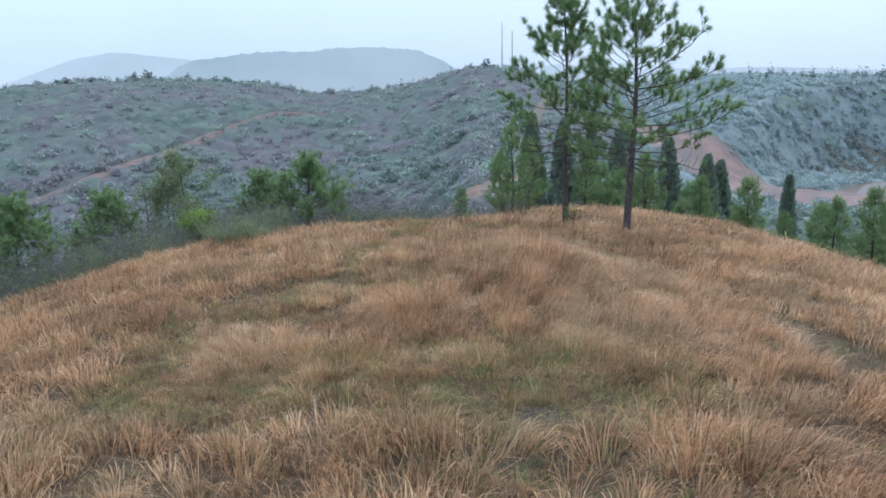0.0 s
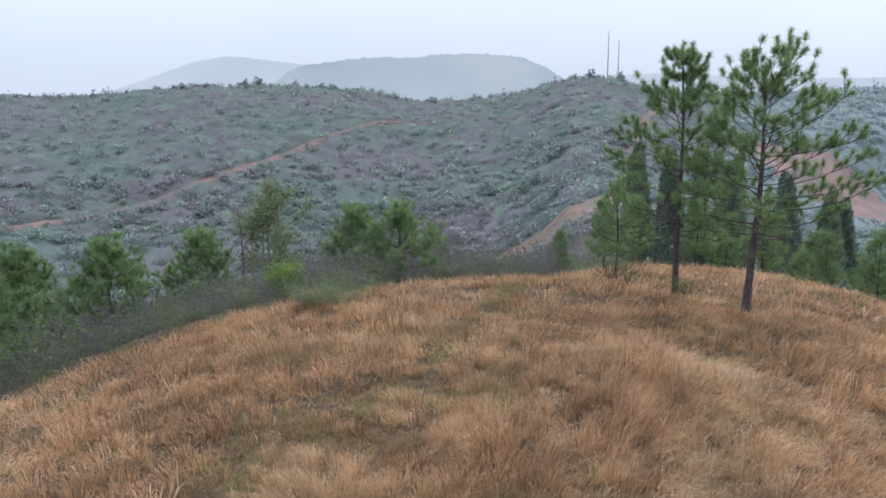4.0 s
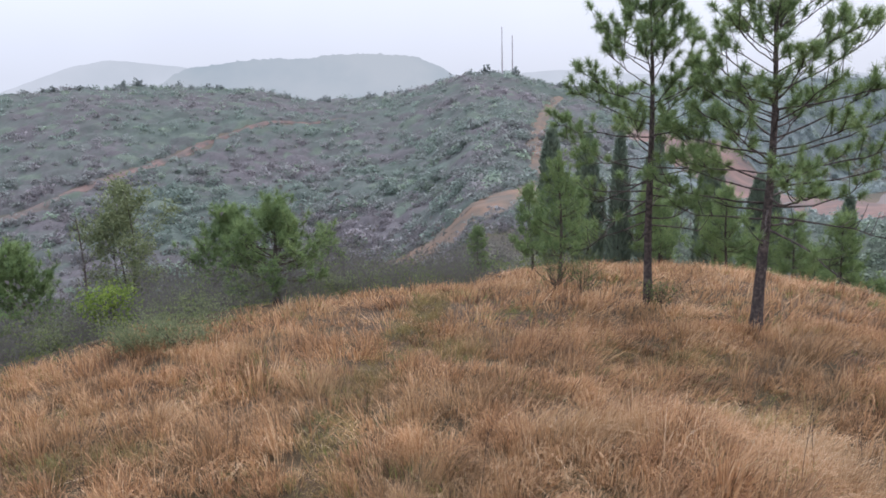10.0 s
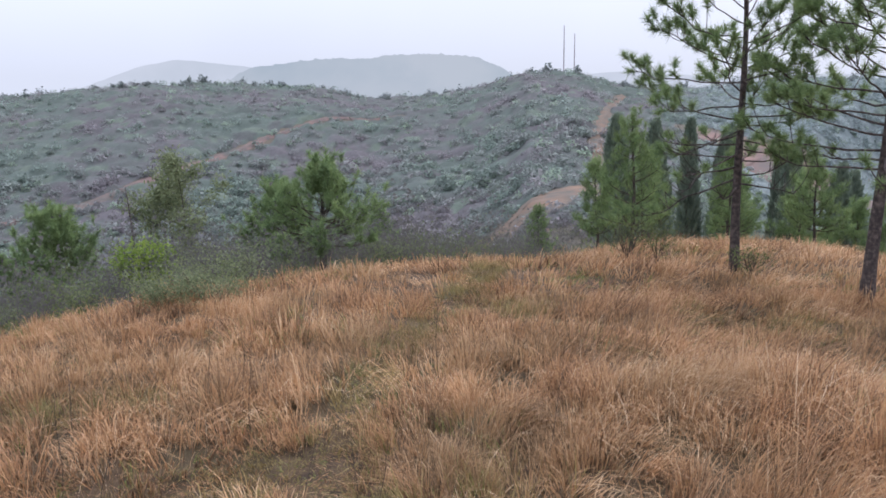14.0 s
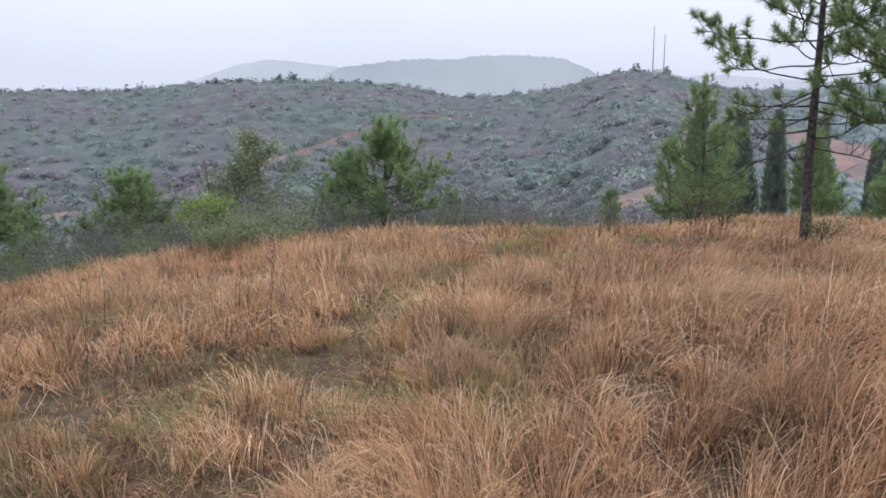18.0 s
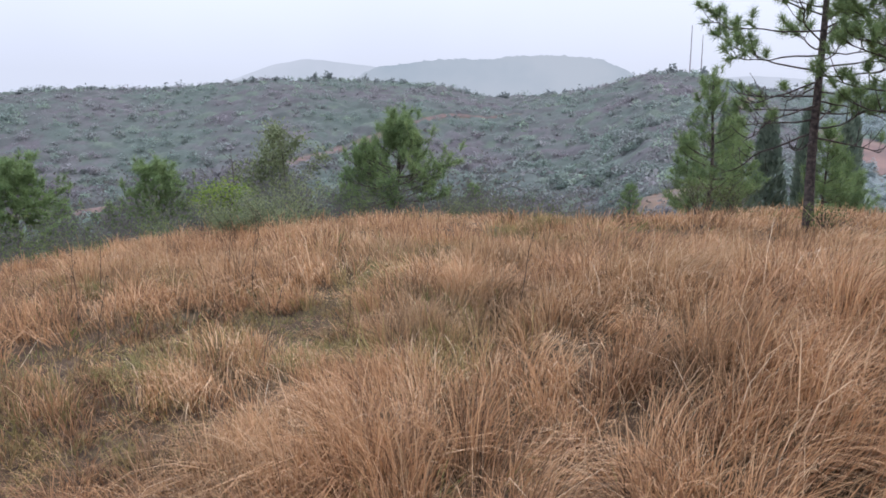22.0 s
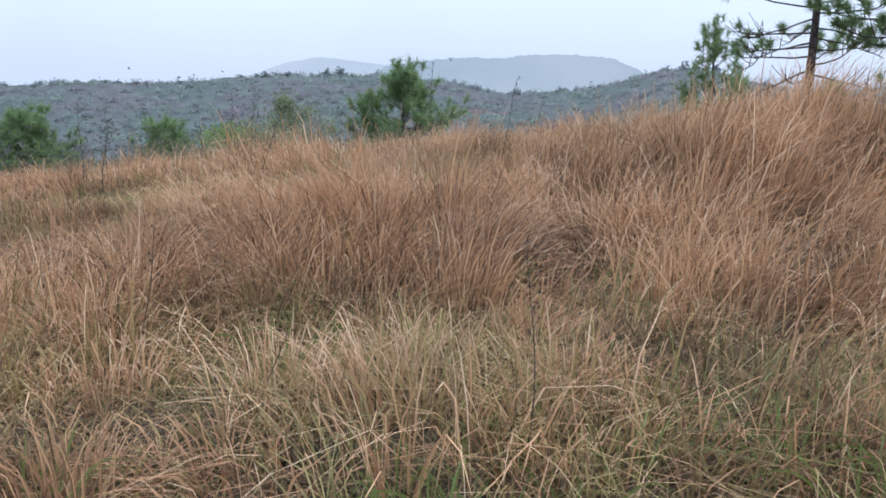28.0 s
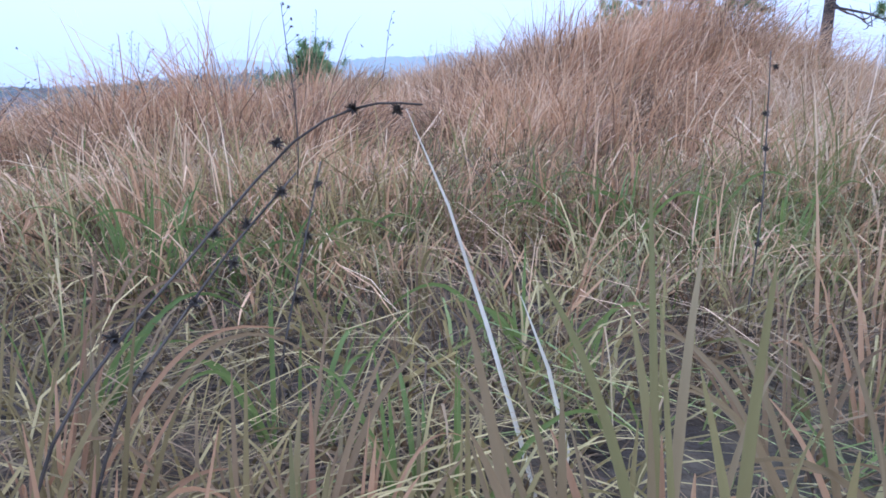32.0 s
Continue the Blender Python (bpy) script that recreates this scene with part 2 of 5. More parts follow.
M_PALE = material("weathered_pale_straw", [(0.1, (0.045, 0.029, 0.019)), (0.3, (0.17, 0.102, 0.059)), (0.55, (0.30, 0.18, 0.102)), (0.8, (0.44, 0.305, 0.155)), (0.98, (0.62, 0.485, 0.27))],
                  1.2, 0.6, island=0.6, tuft=0.35, blotch=0.4, blotch_scale=0.9, blotch_color=(0.23, 0.22, 0.09), through_light=0.35)
M_OLIVE = material("half_dry_olive_grass", [(0.1, (0.065, 0.046, 0.022)), (0.35, (0.175, 0.128, 0.055)), (0.6, (0.33, 0.245, 0.10)), (0.92, (0.54, 0.42, 0.18))], 1.2, 0.6, island=0.6, tuft=0.35, blotch=0.6, blotch_scale=1.3, blotch_color=(0.21, 0.225, 0.08), through_light=0.35)
M_BLEACHED = material("bleached_grass_leaf", [(0.0, (0.5, 0.42, 0.30)), (1.0, (0.72, 0.63, 0.48))], 12, 0.6, through_light=0.3)
M_BRUSH = material("twiggy_brush", [(0.0, (0.10, 0.098, 0.095)), (0.5, (0.125, 0.12, 0.112)), (1.0, (0.15, 0.145, 0.125))], 0.1, 0.95, island=0.4, through_light=0.55)
M_THATCH = material("old_brown_thatch", [(0.0, (0.05, 0.034, 0.024)), (0.5, (0.145, 0.095, 0.05)), (1.0, (0.30, 0.205, 0.105))], 1.5, 0.8, island=0.75, through_light=0.2)
# cypress green is lightened here in place of haze before the trees
M_HAZY_CYPRESS = material("hazy_cypress_sprays", [(0.0, (0.105, 0.145, 0.11)), (0.5, (0.165, 0.21, 0.155)), (1.0, (0.235, 0.28, 0.20))], 1.6, 0.7, island=0.5, through_light=0.3)
M_LEAF = material("pale_green_leaves", [(0.0, (0.06, 0.085, 0.03)), (0.5, (0.13, 0.17, 0.06)), (1.0, (0.23, 0.26, 0.11))], 1.2, 0.6, island=0.6, through_light=0.35)
M_PALE_LEAF = material("grey_green_shrub_leaves", [(0.0, (0.11, 0.14, 0.075)), (0.5, (0.19, 0.225, 0.115)), (1.0, (0.28, 0.31, 0.17))], 1.2, 0.6, island=0.6, through_light=0.35)
M_BRIGHT = material("bright_green_leaves", [(0.0, (0.07, 0.12, 0.02)), (0.5, (0.17, 0.25, 0.045)), (1.0, (0.30, 0.37, 0.09))], 2, 0.6, island=0.6, through_light=0.35)
M_HILL = material("hillside_scrub_ground", [(0.0, (0.075, 0.07, 0.055)), (0.5, (0.10, 0.085, 0.066)), (1.0, (0.13, 0.10, 0.075))], 0.06, 0.95, bump=0.3, fine=1.2,
                  blotch=0.5, blotch_scale=0.02, blotch_color=(0.075, 0.09, 0.08))
# tree colour paled to blue-grey, with the haze painted in
M_HAZY_WOOD = material("hazy_far_woods", [(0.0, (0.17, 0.19, 0.195)), (0.45, (0.195, 0.22, 0.22)), (0.8, (0.21, 0.24, 0.225)), (1.0, (0.235, 0.265, 0.235))], 0.025, 0.95, island=0.3, through_light=0.65)
M_ROAD = material("red_earth_road", [(0.0, (0.085, 0.085, 0.082)), (0.45, (0.135, 0.098, 0.09)), (1.0, (0.20, 0.135, 0.115))], 0.55, 0.95, bump=0.4, fine=2, blotch=0.8, blotch_scale=0.13, blotch_color=(0.085, 0.09, 0.083))
M_RED = material("bare_red_earth", [(0.0, (0.11, 0.095, 0.092)), (0.5, (0.17, 0.115, 0.102)), (1.0, (0.23, 0.148, 0.125))], 0.2, 0.95, bump=0.4, fine=2, blotch=0.4, blotch_scale=0.09, blotch_color=(0.10, 0.10, 0.095))
M_ORANGE = material("dry_orange_slope", [(0.0, (0.09, 0.09, 0.08)), (0.5, (0.145, 0.105, 0.08)), (1.0, (0.205, 0.13, 0.09))], 0.35, 0.95, bump=0.4, fine=2, blotch=0.6, blotch_scale=0.1, blotch_color=(0.095, 0.095, 0.085))
M_MUD = material("pale_dry_mud", [(0.0, (0.13, 0.115, 0.11)), (1.0, (0.18, 0.155, 0.145))], 0.08, 0.95)
M_WATER = material("still_pond_water", [(0.0, (0.088, 0.102, 0.086)), (1.0, (0.108, 0.122, 0.102))], 0.02, 0.6, spec=0.12)
M_MAST = material("painted_steel", [(0.0, (0.22, 0.20, 0.22)), (1.0, (0.30, 0.27, 0.28))], 0.5, 0.5)


def canopy_material(name, through_leaf=0.0):
    """Far treetops: colour from each crown's own tint, haze included, with soft mottling."""
    m = bpy.data.materials.new(name)
    m.use_nodes = True
    nodes, link = m.node_tree.nodes, m.node_tree.links.new
    bsdf = nodes["Principled BSDF"]
    bsdf.inputs["Roughness"].default_value, bsdf.inputs["Specular IOR Level"].default_value = 0.95, 0.1
    tint = nodes.new("ShaderNodeAttribute")
    tint.attribute_name = "tint"
    tex = nodes.new("ShaderNodeTexNoise")
    tex.inputs["Scale"].default_value, tex.inputs["Detail"].default_value = 1.6, 6
    link(nodes.new("ShaderNodeNewGeometry").outputs["Position"], tex.inputs["Vector"])
    soft = nodes.new("ShaderNodeMapRange")
    soft.inputs["From Min"].default_value, soft.inputs["From Max"].default_value = 0.3, 0.7
    soft.inputs["To Min"].default_value, soft.inputs["To Max"].default_value = 0.86, 1.14
    link(tex.outputs["Fac"], soft.inputs["Value"])
    mul = nodes.new("ShaderNodeVectorMath")
    mul.operation = "SCALE"
    link(tint.outputs["Color"], mul.inputs[0])
    link(soft.outputs["Result"], mul.inputs["Scale"])
    link(mul.outputs[0], bsdf.inputs["Base Color"])
    if through_leaf:
        leaf = nodes.new("ShaderNodeBsdfTranslucent")
        link(mul.outputs[0], leaf.inputs["Color"])
        mix = nodes.new("ShaderNodeMixShader")
        mix.inputs[0].default_value = through_leaf
        link(bsdf.outputs[0], mix.inputs[1])
        link(leaf.outputs[0], mix.inputs[2])
        link(mix.outputs[0], nodes["Material Output"].inputs["Surface"])
    return m


M_CANOPY = canopy_material("far_woods_canopy")
M_SPRAY = canopy_material("far_tree_sprays", 0.7)


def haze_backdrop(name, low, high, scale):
    # emits a hill colour already paled by haze; the hill is unlit
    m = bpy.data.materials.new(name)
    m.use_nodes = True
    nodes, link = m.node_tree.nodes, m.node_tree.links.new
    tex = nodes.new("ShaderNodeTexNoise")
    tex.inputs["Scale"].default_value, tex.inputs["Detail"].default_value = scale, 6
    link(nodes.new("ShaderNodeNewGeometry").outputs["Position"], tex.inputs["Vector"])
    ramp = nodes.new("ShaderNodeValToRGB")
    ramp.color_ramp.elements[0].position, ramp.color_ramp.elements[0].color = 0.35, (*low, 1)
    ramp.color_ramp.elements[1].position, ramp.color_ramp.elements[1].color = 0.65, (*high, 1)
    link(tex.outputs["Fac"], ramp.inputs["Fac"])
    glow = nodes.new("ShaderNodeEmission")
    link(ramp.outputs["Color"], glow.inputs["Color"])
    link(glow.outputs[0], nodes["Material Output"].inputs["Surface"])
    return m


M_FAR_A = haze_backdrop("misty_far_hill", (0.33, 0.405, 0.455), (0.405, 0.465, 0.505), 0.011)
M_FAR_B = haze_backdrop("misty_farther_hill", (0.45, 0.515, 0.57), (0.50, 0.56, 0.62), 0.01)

# ---- ground, one sheet to the horizon ----
radii = np.concatenate([np.arange(0.0, 16, 0.35), np.arange(16, 45, 0.9), np.geomspace(45, 600, 70), [800, 1200, 2000, 3500, 4800]])
angles = np.radians(np.concatenate([np.arange(-60, 60, 0.75), np.arange(60, 300, 3.0)]))
gr, ga = np.meshgrid(radii, angles, indexing="ij")
gx, gy = 1.0 + gr * np.sin(ga), 8.0 + gr * np.cos(ga)
gv = np.stack([gx, gy, ground_z(gx, gy)], -1).reshape(-1, 3)
na = len(angles)
gi, gj = np.meshgrid(np.arange(1, len(radii) - 1), np.arange(na), indexing="ij")
ga0, gb0 = gi * na + gj, gi * na + (gj + 1) % na
gt = np.concatenate([np.stack([ga0, ga0 + na, gb0 + na], -1).reshape(-1, 3), np.stack([ga0, gb0 + na, gb0], -1).reshape(-1, 3),
                     np.stack([np.zeros(na, int), na + np.arange(na), na + (np.arange(na) + 1) % na], -1)])
ground_mesh = mesh_of("ground", gv, gt, [M_SOIL, M_TURF, M_HILL])
centre = gv[gt].mean(1)
ground_mesh.polygons.foreach_set("material_index", ((np.hypot(centre[:, 0] - 1.2, centre[:, 1] - 4.6) > 2.6).astype(np.int32) + (np.hypot(centre[:, 0], centre[:, 1]) > 56)))
ground = tagged(new("ground", ground_mesh), "brown hilltop soil running down to misty scrub valley", "ground", kind="structure")


def draped(name, line, width, mat, lift, label, category):
    """A band of ground that follows the terrain along a line."""
    line = np.asarray(line, float)
    s = np.linspace(0, len(line) - 1, 24 * len(line))
    mid = np.stack([np.interp(s, np.arange(len(line)), line[:, k]) for k in (0, 1)], -1)
    mid = mid + 0.6 * np.stack([waves(mid[:, 0], mid[:, 1], 13, 3), waves(mid[:, 0], mid[:, 1], 11, 5)], -1)
    d = np.gradient(mid, axis=0)
    d /= np.linalg.norm(d, axis=1, keepdims=True)
    nrm = np.stack([d[:, 1], -d[:, 0]], -1)
    soup, cols = [], np.linspace(-1, 1, 7)
    for c in cols:
        w = np.interp(s, np.arange(len(line)), width) * (0.5 + 0.12 * waves(mid[:, 0] + 9 * c, mid[:, 1], 7, 8))
        p = mid + nrm * (c * w)[:, None]
        soup.append(np.stack([p[:, 0], p[:, 1], ground_z(p[:, 0], p[:, 1]) + lift * (1.05 - abs(c)) + 0.02], -1))
    v = np.stack(soup, 1)
    n, k = v.shape[:2]
    i, j = np.meshgrid(np.arange(n - 1), np.arange(k - 1), indexing="ij")
    a = i * k + j
    t = np.concatenate([np.stack([a, a + 1, a + k + 1], -1).reshape(-1, 3), np.stack([a, a + k + 1, a + k], -1).reshape(-1, 3)])
    return tagged(new(name, mesh_of(name, v.reshape(-1, 3), t, mat)), label, category, kind="structure")


draped("road", [(-104, 128), (-92, 146), (-76, 163), (-64, 190), (-55, 212), (-40, 234), (-22, 246)], [3.0, 3.4, 3.4, 3.0, 2.7, 2.2, 1.4], M_ROAD, 0.4,
       "red earth track climbing across the misty hillside", "road")
draped("orange_slope", [(-6, 119), (6, 112), (16, 121), (24, 150), (27, 180), (36, 220), (46, 256)], [22, 28, 20, 6, 3.2, 2.6, 3], M_ORANGE, 0.5,
       "dry orange grass slope on the valley spur", "slope")
draped("red_slope", [(56, 206), (70, 194), (82, 180), (90, 168), (95, 154)], [8, 26, 36, 32, 20], M_RED, 0.6, "bare red earth slope above the pond", "slope")
pa = np.linspace(0, 2 * math.pi, 72, endpoint=False)
for nm, mat, long, wide, shift, side, lift, lab, cat in (("mud_shore", M_MUD, 42, 22, 0, 8, 0.12, "pale dried mud shore around the pond", "shore"),
                                                         ("water", M_WATER, 22, 13, -17, 13, 0.4, "still grey-green pond in the valley", "pond")):
    v, t = [], []
    for q in range(7):
        rim = (q + 0.04) / 6.04 * (1 + 0.10 * np.sin(2 * pa + 1) + 0.06 * np.sin(5 * pa))
        u, w = 205 + shift + long * rim * np.cos(pa), side + wide * rim * np.sin(pa)
        px, py = 0.55 * u + 0.835 * w, 0.835 * u - 0.55 * w
        v.append(np.stack([px, py, (ground_z(px, py) if cat == "shore" else -16.5) + lift - 0.0 * px], -1))
    for q in range(6):
        i = q * 72 + np.arange(72)
        j = q * 72 + (np.arange(72) + 1) % 72
        t += [np.stack([i, i + 72, j + 72], -1), np.stack([i, j + 72, j], -1)]
    tagged(new(nm, mesh_of(nm, np.concatenate(v), np.concatenate(t), mat)), lab, cat, kind="structure")


# ---- far hills, a plain distance with the mist painted into their glow ----
def far_ridge(name, profile, dist, mat, label, bumps):
    az = np.linspace(profile[0][0], profile[-1][0], 260)
    top = np.interp(az, [p[0] for p in profile], [p[1] for p in profile])
    top = top + bumps * (np.abs(waves(az, az * 0.3, 0.55, 3)) + 0.5 * rng.random(len(az)))
    a = np.radians(az)
    lo = np.stack([(dist - 120) * np.sin(a), (dist - 120) * np.cos(a), np.full(len(az), -48.0)], -1)
    hi = np.stack([dist * np.sin(a), dist * np.cos(a), top], -1)
    back = np.stack([(dist + 150) * np.sin(a), (dist + 150) * np.cos(a), np.full(len(az), -48.0)], -1)
    v = np.stack([lo, hi, back], 1).reshape(-1, 3)
    i = np.arange(len(az) - 1) * 3
    t = np.concatenate([np.stack([i + k, i + k + 3, i + k + 4], -1) for k in (0, 1)] + [np.stack([i + k, i + k + 4, i + k + 1], -1) for k in (0, 1)])
    return tagged(new(name, mesh_of(name, v, t, mat)), label, "hills", kind="structure")


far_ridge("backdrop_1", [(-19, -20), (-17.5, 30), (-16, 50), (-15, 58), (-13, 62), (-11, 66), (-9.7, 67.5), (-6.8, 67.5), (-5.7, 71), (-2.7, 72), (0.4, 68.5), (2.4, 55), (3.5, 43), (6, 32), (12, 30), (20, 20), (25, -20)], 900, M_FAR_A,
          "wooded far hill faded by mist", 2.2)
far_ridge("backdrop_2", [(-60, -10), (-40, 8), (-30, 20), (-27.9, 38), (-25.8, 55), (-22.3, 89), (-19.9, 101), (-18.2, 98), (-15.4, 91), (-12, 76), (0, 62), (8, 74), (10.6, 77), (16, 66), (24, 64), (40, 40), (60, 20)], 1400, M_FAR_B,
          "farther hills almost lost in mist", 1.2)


# ---- trees ----
def unit(v):
    return v / (np.linalg.norm(v, axis=-1, keepdims=True) + 1e-9)


def needles(r, tips, dirs, count, length, width):
    """Round brush tufts: thin pointed needles that stand out on all sides of the end of each twig."""
    n = len(tips) * count
    axis = np.repeat(dirs, count, 0)
    base = np.repeat(tips, count, 0) - axis * (r.random((n, 1)) ** 1.4 * length * 0.9)
    way = unit(axis * 0.45 + r.normal(0, 0.6, (n, 3)) + np.array([0, 0, 0.08]))
    side = unit(np.cross(way, r.normal(0, 1, (n, 3)))) * width
    ends = base + way * (length * r.uniform(0.75, 1.15, (n, 1)))
    v = np.stack([base - side, base + side, ends], 1).reshape(-1, 3)
    return v, np.arange(3 * n).reshape(-1, 3)


def bent(start, way, length, rise, r, steps=5, wob=0.05):
    """A limb that leaves its stem along way and curves upward."""
    s = np.linspace(0, 1, steps)[:, None]
    p = start + way * length * s + np.array([0, 0, 1.0]) * rise * length * s ** 2
    return p + np.cumsum(r.normal(0, wob * length / steps, (steps, 3)), 0) * s


def pine_data(seed, height, bare, spread, trunk_r, lean=(0, 0), whorls=14, per=5, tufts=5, count=46, needle=0.19, width=0.0042, mat=M_NEEDLE, cone=False,
              split=True, dead=0, taper_top=0.35, rise=0.35, inner=0.32):
    """Meshes of one pine: trunk, its main limbs, crown of needle brushes."""
    r = np.random.default_rng(seed)
    s = np.linspace(0, 1, 14)
    axis = np.stack([lean[0] * s + 0.05 * np.sin(5 * s + seed), lean[1] * s + 0.04 * np.sin(4 * s + 2 * seed), s * height], -1)
    trunk = tube(axis, trunk_r * (1 - s * 0.93) ** 0.85 + 0.006 + trunk_r * 0.35 * np.exp(-s * 30), 10)
    limbs, tips, dirs = [], [], []
    for w in range(whorls):
        f = bare + (1 - bare) * (w + 0.5 * r.random()) / whorls
        root = np.array([np.interp(f, s, axis[:, k]) for k in range(3)])
        g = (f - bare) / (1 - bare)
        reach = spread * ((1 - g) ** 0.8 + 0.08 if cone else (0.55 + 0.6 * math.sin(math.pi * min(1, g * 0.9 + 0.22))) * (1 - g * taper_top))
        turn0 = r.random() * 6.3
        for k in range(per):
            a = turn0 + k * 6.283 / per + r.normal(0, 0.35)
            length = reach * r.uniform(0.6, 1.15)
            pitch = -0.05 + 0.75 * g + r.normal(0, 0.15)
            way = np.array([math.cos(a) * math.cos(pitch), math.sin(a) * math.cos(pitch), math.sin(pitch)])
            bareness = w < dead
            line = bent(root, way, length * (0.8 if bareness else 1), (-0.12 if bareness else rise) * r.uniform(0.4, 1.3), r, 6, 0.08)
            thick = (0.55 if bareness else 1) * max(0.006, trunk_r * 0.24 * (1 - g * 0.6) * min(1.5, length / spread + 0.3))
            soup = Soup()
            soup.add(*tube(line, np.linspace(thick, 0.005, len(line)), 5))
            leafless = w < dead
            for q in range(int(tufts * r.uniform(0.7, 1.3) * max(0.45, length / spread))):
                u = r.uniform(inner, 1.0)
                at = np.array([np.interp(u, np.linspace(0, 1, len(line)), line[:, c]) for c in range(3)])
                out = unit(unit(line[-1] - line[0]) + r.normal(0, 0.75, 3) + np.array([0, 0, 0.4]))
                twig = bent(at, out, 0.13 * spread * r.uniform(0.4, 2.0) + 0.08, 0.5, r, 4)
                soup.add(*tube(twig, np.linspace(max(0.004, thick * 0.4), 0.003, 4), 4))
                if not leafless or r.random() < 0.15:
                    tips.append(twig[-1])
                    dirs.append(unit(twig[-1] - twig[-2]))
            if not leafless:
                tips.append(line[-1])
                dirs.append(unit(line[-1] - line[-2]))
            limbs.append(soup)
    tips.append(axis[-1])
    dirs.append(np.array([0, 0, 1.0]))
    tips, dirs = np.array(tips), np.array(dirs)
    crown = mesh_of("crown", *needles(r, tips, dirs, count, needle, width), mat, smooth=False)
    trunk_me = mesh_of("trunk", *trunk, M_BARK)
    if split:
        limb_me = [q.mesh("limb", M_TWIG) for q in limbs]
    else:
        whole = Soup()
        for q in limbs:
            whole.add(np.concatenate(q.v), np.concatenate(q.t))
        limb_me = [whole.mesh("limb", M_TWIG)]
    return trunk_me, limb_me, crown


def tall_pine(seed, height, bare, spread, trunk_r, lean, limbs, mat, count=120, needle=0.19, width=0.0066, dry_below=0.1, side=0.0):
    """A grown pine: trunk, limbs set round it in a spiral that reach out level and turn up, and round brush tufts at the ends of their twigs."""
    r = np.random.default_rng(seed)
    s = np.linspace(0, 1, 16)
    axis = np.stack([lean[0] * s + 0.07 * np.sin(5 * s + seed), lean[1] * s + 0.05 * np.sin(4 * s + 2 * seed), s * height], -1)
    axis[:, :2] -= axis[0, :2]
    trunk = tube(axis, trunk_r * (1 - s * 0.92) ** 0.9 + 0.008 + trunk_r * 0.3 * np.exp(-s * 30), 12)
    out = []
    for w in range(limbs):
        g = (w + r.uniform(0.0, 0.8)) / limbs
        f = bare + (1 - bare) * (0.02 + 0.95 * g)
        root = np.array([np.interp(f, s, axis[:, c]) for c in range(3)])
        a = w * 2.39996 + r.normal(0, 0.25) + seed
        reach = spread * (0.78 + 0.38 * math.sin(math.pi * min(1, g * 0.9 + 0.25))) * (1 - 0.55 * g ** 2.4) * r.uniform(0.72, 1.12) * (1 + side * math.cos(a))
        dry = g < dry_below and r.random() < 0.6
        pitch = -0.1 + 0.8 * g ** 1.3 + r.normal(0, 0.1) - 0.12 * dry
        way = np.array([math.cos(a) * math.cos(pitch), math.sin(a) * math.cos(pitch), math.sin(pitch)])
        line = bent(root, way, reach, r.uniform(0.08, 0.3) * (0.1 if dry else 1), r, 9, 0.22)
        thick = trunk_r * 0.2 * (1 - g * 0.5) * min(1.2, reach / spread + 0.25)
        wood = Soup()
        wood.add(*tube(line, np.linspace(thick, 0.008, len(line)), 6))
        tips, dirs = [], []
        if not dry:
            tips.append(line[-1])
            dirs.append(unit(line[-1] - line[-2]))
        u0 = 0.5 if g < 0.75 else 0.35
        for q in range(int(3 + 5.5 * reach / spread)):
            u = u0 + (0.98 - u0) * (q + r.random()) / (3 + 5.5 * reach / spread)
            at = np.array([np.interp(u, np.linspace(0, 1, len(line)), line[:, c]) for c in range(3)])
            flank = np.cross(unit(line[-1] - line[0]), [0, 0, 1.0]) * (1 if q % 2 else -1)
            go = unit(unit(line[-1] - line[0]) * 0.7 + flank * 0.7 + r.normal(0, 0.3, 3) + np.array([0, 0, 0.25]))
            twig = bent(at, go, r.uniform(0.2, 0.55) * (1.15 - 0.4 * u) * min(1, reach), r.uniform(0.3, 0.8), r, 5, 0.12)
            wood.add(*tube(twig, np.linspace(max(0.007, thick * 0.45), 0.005, 5), 4))
            if not dry or r.random() < 0.12:
                tips.append(twig[-1])
                dirs.append(unit(twig[-1] - twig[-2]))
        brush = mesh_of("needles", *needles(r, np.array(tips), np.array(dirs), count, needle, width), mat, smooth=False) if tips else None
        out.append((wood.mesh("limb", M_BARK), brush))
    top = [axis[-1], axis[-2] + [0.1, 0.05, 0], axis[-2] - [0.1, 0.06, 0.05]]
    crown = mesh_of("crown", *needles(r, np.array(top), np.array([[0, 0, 1.0]] * 3), count * 2, needle * 1.1, width), mat, smooth=False)
    return mesh_of("trunk", *trunk, M_BARK), out, crown


def plant_tall(data, x, y, label, group):
    ob = thing("pine_tree", x, y, label, "pine tree", group)
    trunk_me, limbs, crown = data
    part("trunk", trunk_me, ob)
    for wood, brush in limbs:
        limb = part("limb", wood, ob)
        if brush:
            part("needles", brush, limb)
    part("crown", crown, ob)


def plant(name, data, x, y, label, category, group="", z=None, turn=0.0, size=1.0, names=("trunk", "limb", "crown")):
    ob = thing(name, x, y, label, category, group, z, turn)
    ob.scale = (size, size, size)
    trunk_me, limb_me, crown = data
    part(names[0], trunk_me, ob)
    for me in limb_me:
        part(names[1], me, ob)
    part(names[2], crown, ob)
    return ob


# the two tall pines on the hilltop
plant_tall(tall_pine(11, 6.85, 0.3, 2.3, 0.112, (0.05, 0.0), 64, M_NEEDLE, side=0.12), 6.62, 18.39, "tall pine with dark trunk and open crown of round tufts", "tall pines on the hilltop")
